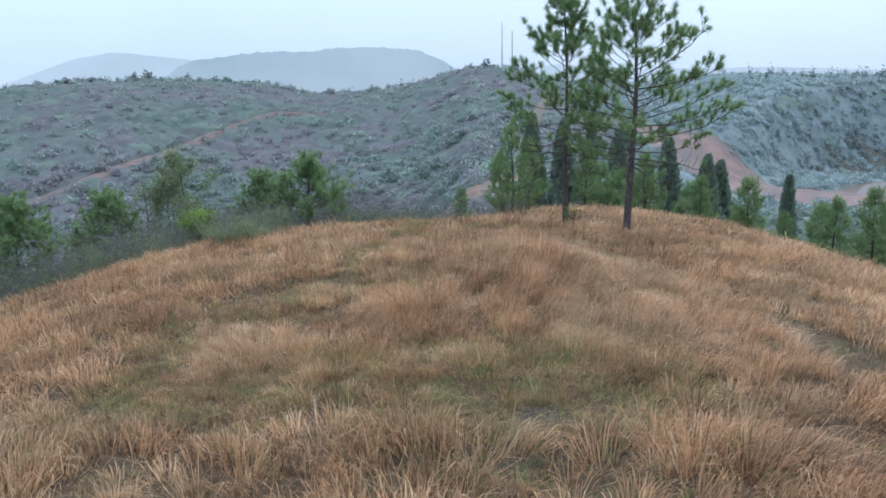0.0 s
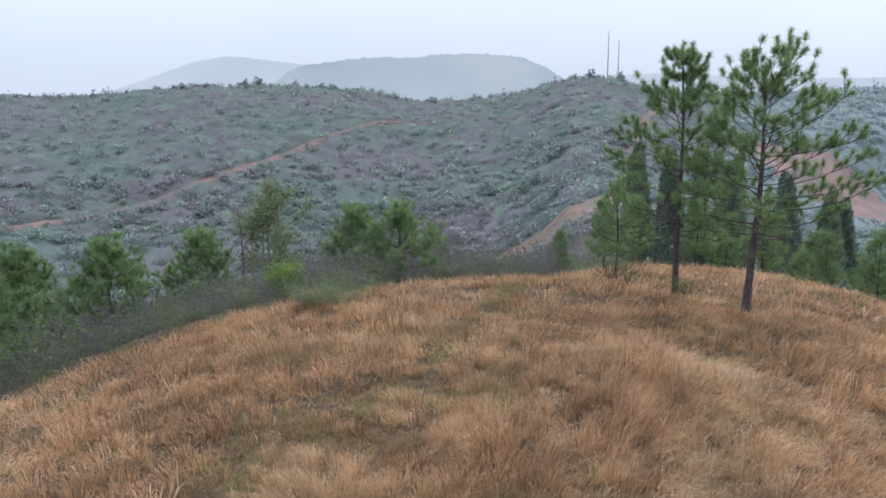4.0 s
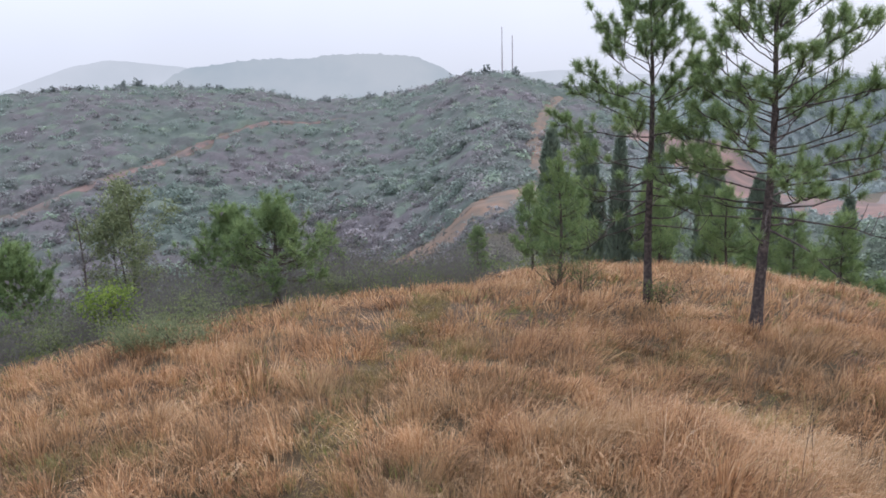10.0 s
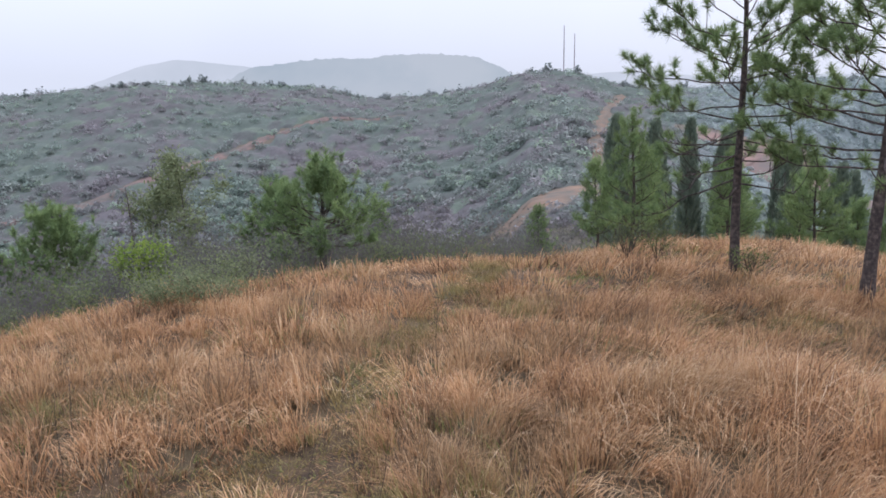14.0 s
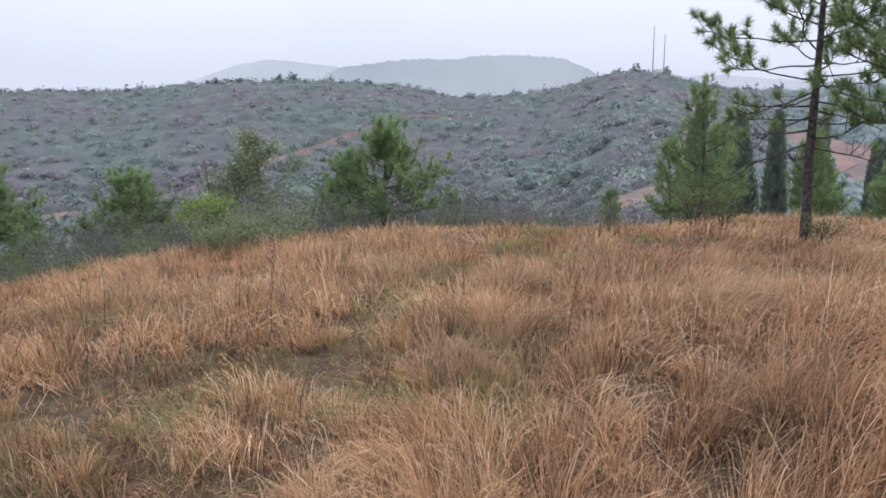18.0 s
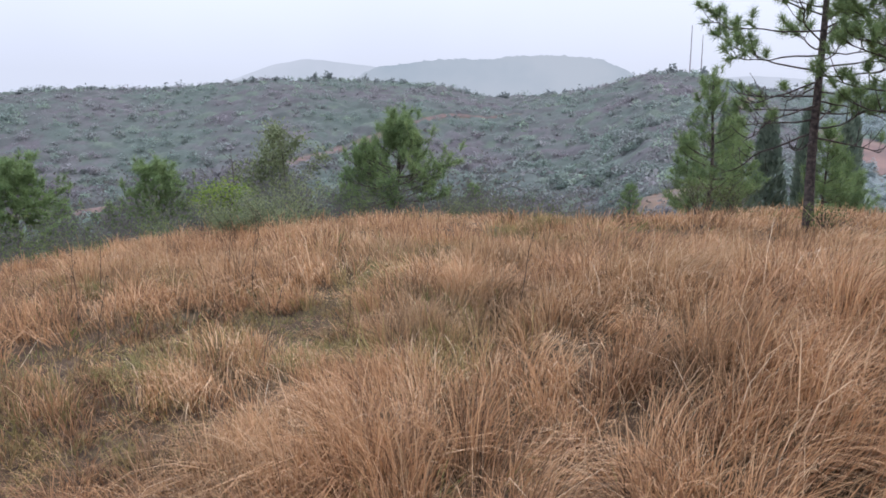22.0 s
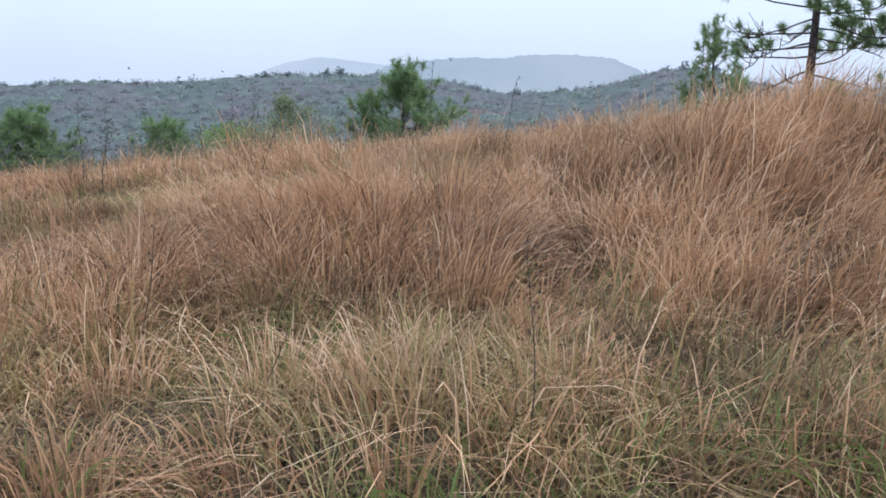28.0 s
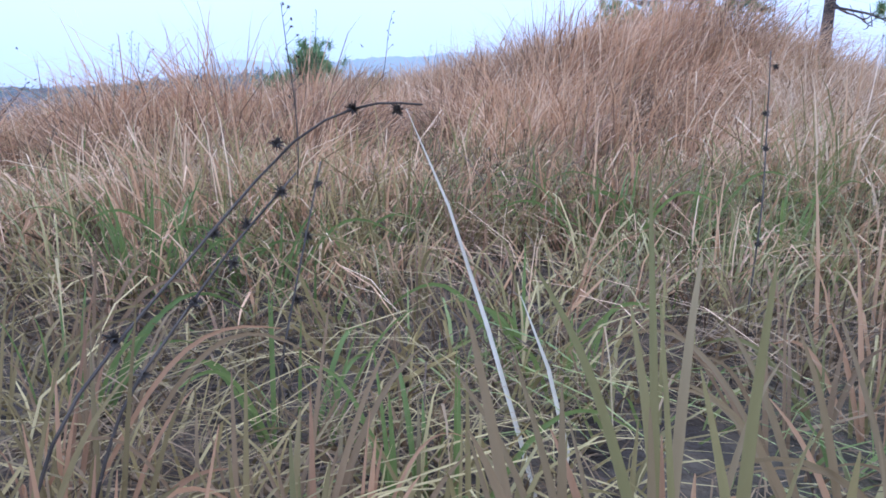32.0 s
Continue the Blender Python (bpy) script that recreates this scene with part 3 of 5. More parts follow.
plant_tall(tall_pine(23, 7.3, 0.23, 1.7, 0.095, (-0.25, 0.0), 60, M_NEEDLE, dry_below=0.25, side=-0.1), 5.22, 21.04, "slender tall pine with some bare lower limbs", "tall pines on the hilltop")

# young pine beside them
plant("pine_tree", pine_data(31, 3.4, 0.2, 0.9, 0.055, whorls=10, per=5, tufts=6, count=40, needle=0.17, width=0.007, cone=True, split=False, mat=M_NEEDLE_FAR), 3.79, 24.6,
      "young slender pine standing in the straw grass", "pine tree")
# spreading pine on the slope
plant("pine_tree", pine_data(41, 2.6, 0.26, 1.65, 0.10, whorls=9, per=6, tufts=10, count=54, needle=0.22, width=0.009, inner=0.4, split=False, mat=M_NEEDLE_FAR, taper_top=0.9, rise=0.3), -4.1, 25.2,
      "spreading young pine on the hill shoulder", "pine tree")

young_a = pine_data(51, 3.0, 0.22, 0.85, 0.05, whorls=10, per=5, tufts=9, count=25, needle=0.2, width=0.0095, cone=True, split=False, mat=M_NEEDLE_FAR)
young_b = pine_data(52, 3.4, 0.3, 1.0, 0.06, whorls=9, per=5, tufts=11, count=25, needle=0.21, width=0.0095, split=False, mat=M_NEEDLE_FAR, taper_top=0.6)
light_a = pine_data(54, 4.2, 0.1, 2.2, 0.09, whorls=10, per=6, tufts=18, count=46, needle=0.27, width=0.014, split=False, mat=M_NEEDLE_FAR, taper_top=0.65, inner=0.4)
dark_a = pine_data(53, 4.2, 0.08, 2.1, 0.09, whorls=10, per=6, tufts=18, count=46, needle=0.27, width=0.014, split=False, mat=M_NEEDLE, taper_top=0.65)


def cypress_data(seed, height, radius):
    r = np.random.default_rng(seed)
    n = 3000
    f = r.random(n) ** 0.8
    a = r.random(n) * 6.283
    rad = radius * np.minimum(1, (f + 0.02) * 7) * (1 - f) ** 0.55 * (1 + 0.16 * np.sin(a * 3 + f * 9 + seed)) * np.sqrt(r.uniform(0.35, 1, n))
    p = np.stack([np.cos(a) * rad, np.sin(a) * rad, (0.08 + 0.92 * f) * height], -1)
    out = unit(np.stack([np.cos(a) * 0.45, np.sin(a) * 0.45, np.ones(n)], -1) + r.normal(0, 0.25, (n, 3)))
    side = unit(np.cross(out, r.normal(0, 1, (n, 3)))) * (0.035 * height ** 0.5)
    size = 0.1 * height ** 0.7
    v = np.stack([p - side, p + side, p + out * size * r.uniform(0.6, 1.3, (n, 1)) * (1.1 - f[:, None] * 0.5)], 1).reshape(-1, 3)
    s = np.linspace(0, 1, 5)
    trunk = tube(np.stack([0 * s, 0 * s, s * height * 0.8], -1), 0.11 * (1 - s * 0.9), 7)
    limbs = []
    for k in range(9):
        a1 = r.random() * 6.283
        z0 = height * r.uniform(0.1, 0.7)
        limbs.append(mesh_of("limb", *tube(bent(np.array([0, 0, z0]), np.array([math.cos(a1), math.sin(a1), 0.9]), radius * 0.8, 0.6, r, 4), np.linspace(0.03, 0.006, 4), 4), M_TWIG))
    return mesh_of("trunk", *trunk, M_BARK), limbs, mesh_of("crown", v, np.arange(3 * n).reshape(-1, 3), M_HAZY_CYPRESS, smooth=False)


def leafy_data(seed, height, radius, mat, leaves=5000, leaf=0.09, low=0.3, stems=1, stem_r=0.07, flat=1.0):
    """A broadleaf tree or shrub: stems, forked limbs, small pointed leaves in loose clumps."""
    r = np.random.default_rng(seed)
    trunk, limbs, pts = Soup(), Soup(), []
    for k in range(stems):
        a = r.random() * 6.283
        s = np.linspace(0, 1, 8)
        off = radius * 0.35 * (stems > 1)
        axis = np.stack([math.cos(a) * off * s ** 1.3, math.sin(a) * off * s ** 1.3, s * height * r.uniform(0.8, 0.97)], -1)
        axis[:, :2] += 0.05 * height * np.stack([np.sin(4 * s + a), np.cos(3 * s + a)], -1) * s[:, None]
        trunk.add(*tube(axis, stem_r * (1 - s * 0.9) + 0.004, 7))
        for q in range(26 // stems + 4):
            f = r.uniform(low, 0.98)
            root = np.array([np.interp(f, s, axis[:, c]) for c in range(3)])
            b = r.random() * 6.283
            reach = radius * r.uniform(0.45, 1.0) * math.sin(math.pi * min(0.97, max(0.12, (f - low) / (1 - low) * 0.75 + 0.2)))
            line = bent(root, np.array([math.cos(b), math.sin(b), 0.35]), reach, 0.45, r, 5, 0.1)
            limbs.add(*tube(line, np.linspace(stem_r * 0.35, 0.003, 5), 4))
            pts += [line[-1], line[-2], line[-1] + r.normal(0, 0.12 * radius, 3), line[2]]
    pts = np.array(pts)
    at = pts[r.integers(0, len(pts), leaves)] + r.normal(0, 0.13 * radius, (leaves, 3)) * [1, 1, flat]
    at[:, 2] = np.maximum(at[:, 2], 0.08)
    way = unit(r.normal(0, 1, (leaves, 3)) + [0, 0, -0.2])
    side = unit(np.cross(way, r.normal(0, 1, (leaves, 3)))) * leaf * 0.28
    way = way * leaf * r.uniform(0.6, 1.3, (leaves, 1))
    v = np.stack([at, at + way * 0.45 - side, at + way, at + way * 0.45 + side], 1).reshape(-1, 3)
    i = np.arange(leaves)[:, None] * 4
    t = np.concatenate([i + [0, 1, 2], i + [0, 2, 3]])
    return trunk.mesh("trunk", M_TWIG), [limbs.mesh("limb", M_TWIG)], mesh_of("crown", v, t, mat, smooth=False)


cyp_tall = cypress_data(61, 8.5, 1.15)
cyp_slim = cypress_data(62, 6.5, 0.5)
for x, y, top, data, h in [(10.06, 61.6, 3.4, cyp_tall, 8.5), (16.0, 56, 2.3, cyp_tall, 8.5), (14.2, 58, 3.0, cyp_slim, 6.5), (19.1, 53.2, 1.5, cyp_tall, 8.5), (22.3, 53.9, 0.3, cyp_tall, 8.5),
                           (12.4, 60, 3.0, cyp_tall, 8.5), (17.5, 60, 2.5, cyp_slim, 6.5), (30.7, 58.2, -1.85, cyp_slim, 6.5), (21, 60, 1.2, cyp_slim, 6.5), (24.5, 57, -0.4, cyp_tall, 8.5)]:
    gz = float(ground_z(x, y))
    plant("cypress_tree", data, x, y, "dark narrow columnar cypress on the misty slope", "cypress", "cypresses behind the pines", size=max(0.4, (top - gz) / h))

for x, y, kind, size, turn in [(10.4, 29.5, young_b, 0.85, 0), (7.6, 29, young_a, 0.9, 60), (5.2, 30, young_a, 1.0, 10), (11.8, 34, young_a, 1.1, 130),
                               (13.5, 31, young_a, 0.9, 30), (14.8, 36, young_b, 1.0, 220), (4.4, 34, young_a, 1.1, 330),
                               (17.5, 35, young_a, 1.4, 15), (19.5, 41, young_b, 1.1, 75), (16.3, 42, young_a, 1.1, 100), (22.5, 37, young_a, 1.5, 190), (12.5, 43, young_b, 1.2, 240),
                               (24.8, 44, young_a, 1.2, 310), (28, 45, young_a, 1.0, 20), (31, 49, young_a, 1.1, 95), (26.5, 39, young_a, 1.5, 170), (33, 46, young_a, 1.0, 50),
                               (2.6, 38, young_a, 0.8, 45), (20, 31, young_a, 1.2, 75), (24, 33, young_b, 1.3, 12), (29, 36, young_a, 1.5, 33), (31.5, 41, young_b, 1.5, 99),
                               (9.2, 33, young_b, 0.8, 140), (17.2, 30.2, young_a, 0.7, 200), (21.6, 44.5, young_b, 1.2, 250), (36, 52, young_a, 1.2, 130)]:
    plant("pine_tree", kind, x, y, "young green pine in the grove below the hilltop", "pine tree", "young pines in the grove", size=size, turn=turn)

plant("pine_tree", young_a, 17.5, 23.5, "lone young pine on the grassy slope", "pine tree", size=1.0)
plant("pine_tree", dark_a, -8.15, 37.3, "bushy pine behind the spreading pine", "pine tree", size=0.95)
plant("pine_tree", young_b, -4.86, 45.0, "young pine low on the slope", "pine tree", size=1.0, turn=70)
for x, y, top, turn, kind in [(-13.2, 28.6, 0.2, 0, dark_a), (-15.2, 24.6, 0.3, 210, light_a), (-22.5, 30.0, -1.5, 330, light_a), (-17.2, 18.8, 1.3, 80, light_a)]:
    plant("pine_tree", kind, x, y, "green bushy pine on the side slope", "pine tree", "bushy pines on the side slope", size=(top - float(ground_z(x, y))) / 4.2, turn=turn)
plant("broadleaf_tree", leafy_data(71, 8.2, 1.8, M_PALE_LEAF, 9500, 0.16, stems=3, stem_r=0.06), -13.8, 40.5, "tall thin broadleaf tree with sparse pale leaves", "tree", size=(1.9 - float(ground_z(-13.8, 40.5))) / 8.2)
plant("shrub", leafy_data(81, 1.15, 0.75, M_BRIGHT, 5000, 0.075, low=0.1, stems=6, stem_r=0.02), -7.4, 21.8, "rounded bright green leafy shrub", "shrub", names=("stem", "twig", "leaves"))
plant("shrub", leafy_data(82, 0.9, 0.9, M_LEAF, 900, 0.05, low=0.1, stems=7, stem_r=0.014), 3.4, 23.0, "thin twiggy shrub with few leaves under the pine", "shrub", names=("stem", "twig", "leaves"))

for seed, x, y, h, rad, mat, label in ((83, -4.9, 18.6, 0.34, 1.0, M_PALE_LEAF, "low pale green shrub spreading in the straw"), (84, -5.9, 18.9, 0.32, 0.8, M_PALE_LEAF, "low pale green shrub spreading in the straw"),
                                       (85, 3.9, 22.2, 0.8, 0.7, M_LEAF, "thin twiggy shrub at the foot of the pines"), (86, 5.4, 20.6, 0.6, 0.5, M_LEAF, "thin twiggy shrub at the foot of the pines"),
                                       (87, -9.3, 22.6, 0.35, 0.6, M_PALE_LEAF, "pale green shrub on the edge of the slope"), (88, -10.4, 20.8, 0.3, 0.6, M_PALE_LEAF, "pale green shrub on the edge of the slope"),
                                       (89, -6.2, 24.0, 0.4, 0.6, M_PALE_LEAF, "pale green shrub beside the spreading pine"), (90, -2.4, 26.5, 0.5, 0.7, M_PALE_LEAF, "pale green shrub beside the spreading pine")):
    plant("shrub", leafy_data(seed, h, rad, mat, 3400 if mat == M_PALE_LEAF else 600, 0.045, low=0.05, stems=8, stem_r=0.007), x, y, label, "shrub", "low shrubs on the hilltop", names=("stem", "twig", "leaves"))

# ---- masts on the far ridge ----
for x, y, top in [(39.7, 354.0, 41.6), (44.5, 356.8, 38.3)]:
    base = float(ground_z(x, y))
    mast = thing("radio_mast", x, y, "thin upright steel mast on the far ridge", "mast", "masts on the ridge")
    hgt = top - base
    for k in range(4):
        me = mesh_of("section", *tube([(0, 0, hgt * k / 4), (0, 0, hgt * (k + 1) / 4)], [0.34 - 0.05 * k, 0.32 - 0.05 * k], 8), M_MAST)
        part("section", me, mast)
    part("foot", mesh_of("foot", *tube([(0, 0, 0), (0, 0, 0.5)], [0.9, 0.8], 8), M_MUD), mast)


# ---- woods on the far hillside ----
def clumps(name, xy, size, mat, label, category, leaves=40, leaf=0.42, seed=5, tall=1.0, level=1.0):
    r = np.random.default_rng(seed)
    n = len(xy)
    base = np.stack([xy[:, 0], xy[:, 1], ground_z(xy[:, 0], xy[:, 1])], -1)
    d = unit(r.normal(0, 1, (n, leaves, 3)))
    d[..., 2] = np.abs(d[..., 2]) * 1.5 * tall
    rad = size[:, None] * r.uniform(0.35, 1.0, (n, leaves)) * (1 + 0.3 * r.normal(0, 1, (n, leaves)))
    at = base[:, None] + d * rad[..., None] + np.stack([0 * size, 0 * size, size * 0.3], -1)[:, None]
    one, two = unit(r.normal(0, 1, (n, leaves, 3))), unit(r.normal(0, 1, (n, leaves, 3)))
    one[..., 2] *= level
    two[..., 2] *= level
    s = (size * leaf)[:, None, None]
    v = np.stack([at + one * s, at + two * s, at - (one + two) * 0.5 * s], 2).reshape(-1, 3)
    return tagged(new(name, mesh_of(name, v, np.arange(len(v)).reshape(-1, 3), mat, smooth=False)), label, category, kind="stuff")


def scatter(n, az0, az1, r0, r1, seed):
    r = np.random.default_rng(seed)
    az, rr = np.radians(r.uniform(az0, az1, n)), np.sqrt(r.uniform(r0 * r0, r1 * r1, n))
    return np.stack([rr * np.sin(az), rr * np.cos(az)], -1), r


def bands_gap(x, y):
    """0 on tracks, bare slopes and the pond, 1 in the woods."""
    xy = np.stack([x.ravel(), y.ravel()], -1)
    out = np.ones(len(xy))
    for line, w in BANDS:
        line = np.array(line, float)
        s = np.linspace(0, len(line) - 1, 50)
        mid = np.stack([np.interp(s, np.arange(len(line)), line[:, k]) for k in (0, 1)], -1)
        d = np.full(len(xy), 1e9)
        for p in mid:
            d = np.minimum(d, np.hypot(xy[:, 0] - p[0], xy[:, 1] - p[1]))
        out = np.minimum(out, ease(w * 0.55, w * 1.15, d + 1.3 * waves(xy[:, 0], xy[:, 1], 9, 3) + 1.3 * waves(xy[:, 0], xy[:, 1], 4.3, 8)))
    return (out * ease(1.0, 1.15, pond(xy[:, 0], xy[:, 1], 42, 22, 0, 8))).reshape(x.shape)


BANDS = (([(-104, 128), (-92, 146), (-76, 163), (-64, 190), (-55, 212), (-40, 234), (-22, 246)], 2.3),
         ([(-6, 119), (6, 112), (16, 121)], 8), ([(16, 121), (24, 150), (27, 180), (36, 220), (46, 256)], 2.2), ([(56, 206), (70, 194)], 7), ([(74, 190), (82, 180), (90, 168)], 17), ([(90, 168), (95, 154)], 12))


def hashed(i, j, k):
    v = np.sin(i * 127.1 + j * 311.7 + k * 74.7) * 43758.5453
    return v - np.floor(v)


def canopy():
    """The closed woods of the far hillside: soft rounded crowns shoulder to shoulder, each with its own height and tint."""
    az = np.radians(np.arange(-48, 44, 0.2))
    rr = np.concatenate([np.arange(88, 200, 0.8), np.arange(200, 318, 1.2), [322, 328, 335]])
    r2, a2 = np.meshgrid(rr, az, indexing="ij")
    x, y = r2 * np.sin(a2), r2 * np.cos(a2)
    wx, wy = x + 1.1 * waves(x, y, 5.3, 4) + 0.5 * waves(x, y, 2.1, 8), y + 1.1 * waves(x, y, 4.7, 9) + 0.5 * waves(x, y, 2.3, 1)
    best, tone, kind = np.zeros(x.shape), np.full(x.shape, 0.5), np.zeros(x.shape)
    for cell, amp, seed, share in ((1.7, 0.35, 0, 1.0), (3.1, 0.75, 9, 0.6), (4.9, 1.2, 17, 0.3)):
        ci, cj = np.floor(wx / cell), np.floor(wy / cell)
        for di in (-1, 0, 1):
            for dj in (-1, 0, 1):
                i, j = ci + di, cj + dj
                cx, cy = (i + hashed(i, j, seed + 1)) * cell, (j + hashed(i, j, seed + 2)) * cell
                size = cell * (0.4 + 0.4 * hashed(i, j, seed + 3))
                d = np.hypot(wx - cx, wy - cy) / size
                h = amp * (0.4 + 0.8 * hashed(i, j, seed + 4)) * np.clip(1 - d * d, 0, 1) ** 0.7 * (hashed(i, j, seed + 30) < share)
                top = h > best
                best = np.where(top, h, best)
                tone = np.where(top, hashed(i, j, seed + 5), tone)
                kind = np.where(top, hashed(i, j, seed + 6), kind)
    gap = bands_gap(x, y) * ease(90, 108, r2)
    best = best + 0.22 * np.random.default_rng(2).random(x.shape)
    z = ground_z(x, y) + best * gap - 0.8 * (1 - gap) ** 2
    v = np.stack([x, y, z], -1).reshape(-1, 3)
    na2 = x.shape[1]
    i, j = np.meshgrid(np.arange(x.shape[0] - 1), np.arange(na2 - 1), indexing="ij")
    p = i * na2 + j
    t = np.concatenate([np.stack([p, p + 1, p + na2 + 1], -1).reshape(-1, 3), np.stack([p, p + na2 + 1, p + na2], -1).reshape(-1, 3)])
    me = mesh_of("hillside_woods", v, t, M_CANOPY)
    col = hazy_wood_tint(x.ravel(), y.ravel(), tone.ravel())
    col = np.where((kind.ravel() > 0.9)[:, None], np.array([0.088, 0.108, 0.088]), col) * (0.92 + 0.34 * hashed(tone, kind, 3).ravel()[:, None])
    # far pine slope gets a brighter colour still, for haze
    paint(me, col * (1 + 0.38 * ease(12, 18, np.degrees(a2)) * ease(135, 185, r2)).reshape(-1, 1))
    return tagged(new("hillside_woods", me), "misty grey-green woods covering the far hillside", "woods", kind="stuff")


def paint(me, col):
    me.attributes.new("tint", "FLOAT_COLOR", "POINT").data.foreach_set("color", np.concatenate([col, np.ones((len(col), 1))], 1).astype(np.float32).ravel())


def hazy_wood_tint(x, y, tone):
    """Leaf colour by stand with haze painted in: evergreen, bare winter wood and a few paler crowns."""
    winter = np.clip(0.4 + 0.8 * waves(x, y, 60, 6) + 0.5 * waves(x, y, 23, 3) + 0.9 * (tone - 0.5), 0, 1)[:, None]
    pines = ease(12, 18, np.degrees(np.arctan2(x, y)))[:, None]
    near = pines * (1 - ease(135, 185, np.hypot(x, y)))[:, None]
    # distant pines painted paler and bluer than the near ones, as through haze
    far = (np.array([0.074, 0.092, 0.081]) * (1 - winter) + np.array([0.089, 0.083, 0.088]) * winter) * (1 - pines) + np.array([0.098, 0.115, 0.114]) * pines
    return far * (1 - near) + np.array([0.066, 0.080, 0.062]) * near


def crowns(name, n, az0, az1, r0, r1, seed, size0, size1, leaves, label, slim=1.0, gain=1.0):
    """Far trees, each an airy dome of small level leaf sprays with its own tint, height and breadth."""
    xy, r = scatter(n, az0, az1, r0, r1, seed)
    gap = bands_gap(xy[:, 0], xy[:, 1])
    xy = xy[(gap > r.uniform(0.3, 0.95, n)) & (waves(xy[:, 0], xy[:, 1], 31, 5) + waves(xy[:, 0], xy[:, 1], 13, 2) + 0.6 * r.random(n) > -0.8)]
    n = len(xy)
    size = size0 + (size1 - size0) * r.random(n) ** 1.6
    tall = size * slim * r.uniform(0.7, 1.35, n)
    d = unit(r.normal(0, 1, (n, leaves, 3)))
    d[..., 2] = np.abs(d[..., 2])
    if slim > 1.5:
        d[..., :2] *= (1.15 - d[..., 2:]) ** 0.5
    lump = np.repeat(r.normal(0, 0.16, (n, leaves // 8, 3)), 8, 1)
    off = (d * r.uniform(0.45, 1.0, (n, leaves, 1)) ** 0.6 + lump) * np.stack([size, size, tall], -1)[:, None]
    at = np.stack([xy[:, 0], xy[:, 1], ground_z(xy[:, 0], xy[:, 1]) + 0.15 * size], -1)[:, None] + off
    face = unit(d * 0.35 + r.normal(0, 0.4, (n, leaves, 3)) + [0, 0, 0.5])
    one = unit(np.cross(face, r.normal(0, 1, (n, leaves, 3))))
    two = np.cross(face, one)
    s = (size[:, None] ** 0.6 * r.uniform(0.17, 0.33, (n, leaves)))[..., None]
    v = np.stack([at + one * s, at - one * s * 0.6 + two * s * 0.8, at - one * s * 0.5 - two * s * 0.8], 2).reshape(-1, 3)
    col = hazy_wood_tint(xy[:, 0], xy[:, 1], r.random(n))
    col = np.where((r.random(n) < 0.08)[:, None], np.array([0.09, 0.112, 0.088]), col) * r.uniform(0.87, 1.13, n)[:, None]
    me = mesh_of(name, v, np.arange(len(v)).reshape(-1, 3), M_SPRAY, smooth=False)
    paint(me, np.repeat(col * HAZE_GAIN * gain, leaves * 3, 0))
    return tagged(new(name, me), label, "woods", kind="stuff")


# lifts spray colour past real leaves, for haze and against their own shade
HAZE_GAIN = 3.1
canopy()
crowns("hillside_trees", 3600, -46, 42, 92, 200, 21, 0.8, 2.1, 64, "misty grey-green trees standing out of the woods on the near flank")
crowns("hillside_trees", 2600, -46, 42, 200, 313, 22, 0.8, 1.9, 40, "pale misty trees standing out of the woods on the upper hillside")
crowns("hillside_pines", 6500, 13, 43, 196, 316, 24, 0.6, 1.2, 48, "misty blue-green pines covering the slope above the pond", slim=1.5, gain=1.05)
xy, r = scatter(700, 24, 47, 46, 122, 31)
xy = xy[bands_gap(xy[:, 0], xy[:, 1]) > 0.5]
clumps("valley_thicket", xy, r.uniform(0.8, 2.0, len(xy)), M_HAZY_WOOD, "dark grey-green bushes on the slope down to the pond", "bushes", leaves=110, leaf=0.13, tall=1.3)
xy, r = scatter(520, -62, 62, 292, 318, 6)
clumps("ridge_trees", xy, r.uniform(0.6, 1.4, len(xy)) * (1 + 0.9 * (r.random(len(xy)) < 0.08)), M_HAZY_WOOD, "small trees standing along the far ridge line", "trees", leaves=60, leaf=0.42, tall=0.9)
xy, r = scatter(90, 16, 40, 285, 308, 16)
clumps("ridge_conifers", xy, r.uniform(0.7, 1.3, len(xy)), M_HAZY_WOOD, "narrow conifers standing along the misty ridge", "trees", leaves=70, leaf=0.4, tall=2.2)
xy, r = scatter(3400, -62, 30, 20, 100, 8)
xy = xy[((xy[:, 0] < 3) & (xy[:, 1] > 31)) | (xy[:, 1] > 60) | (xy[:, 0] < -10.5)]
clumps("slope_scrub", xy, r.uniform(0.5, 1.3, len(xy)), M_BRUSH, "bare twiggy scrub on the slope below the hilltop", "scrub", leaves=42, leaf=0.11, tall=1.4)
xy, r = scatter(1500, -62, -5, 36, 95, 12)
clumps("valley_brush", xy, r.uniform(0.8, 2.1, len(xy)), M_BRUSH, "tall bare grey-brown brush in the valley", "brush", leaves=72, leaf=0.07, tall=1.5)
xy, r = scatter(1300, -62, 40, 20, 100, 9)
xy = xy[((xy[:, 0] < 0) & (xy[:, 1] > 31)) | (xy[:, 1] > 45) | (xy[:, 0] < -10)]
clumps("slope_bushes", xy, r.uniform(0.4, 1.0, len(xy)), M_LEAF, "low green bushes on the slope below the hilltop", "bushes", leaves=80, leaf=0.1)


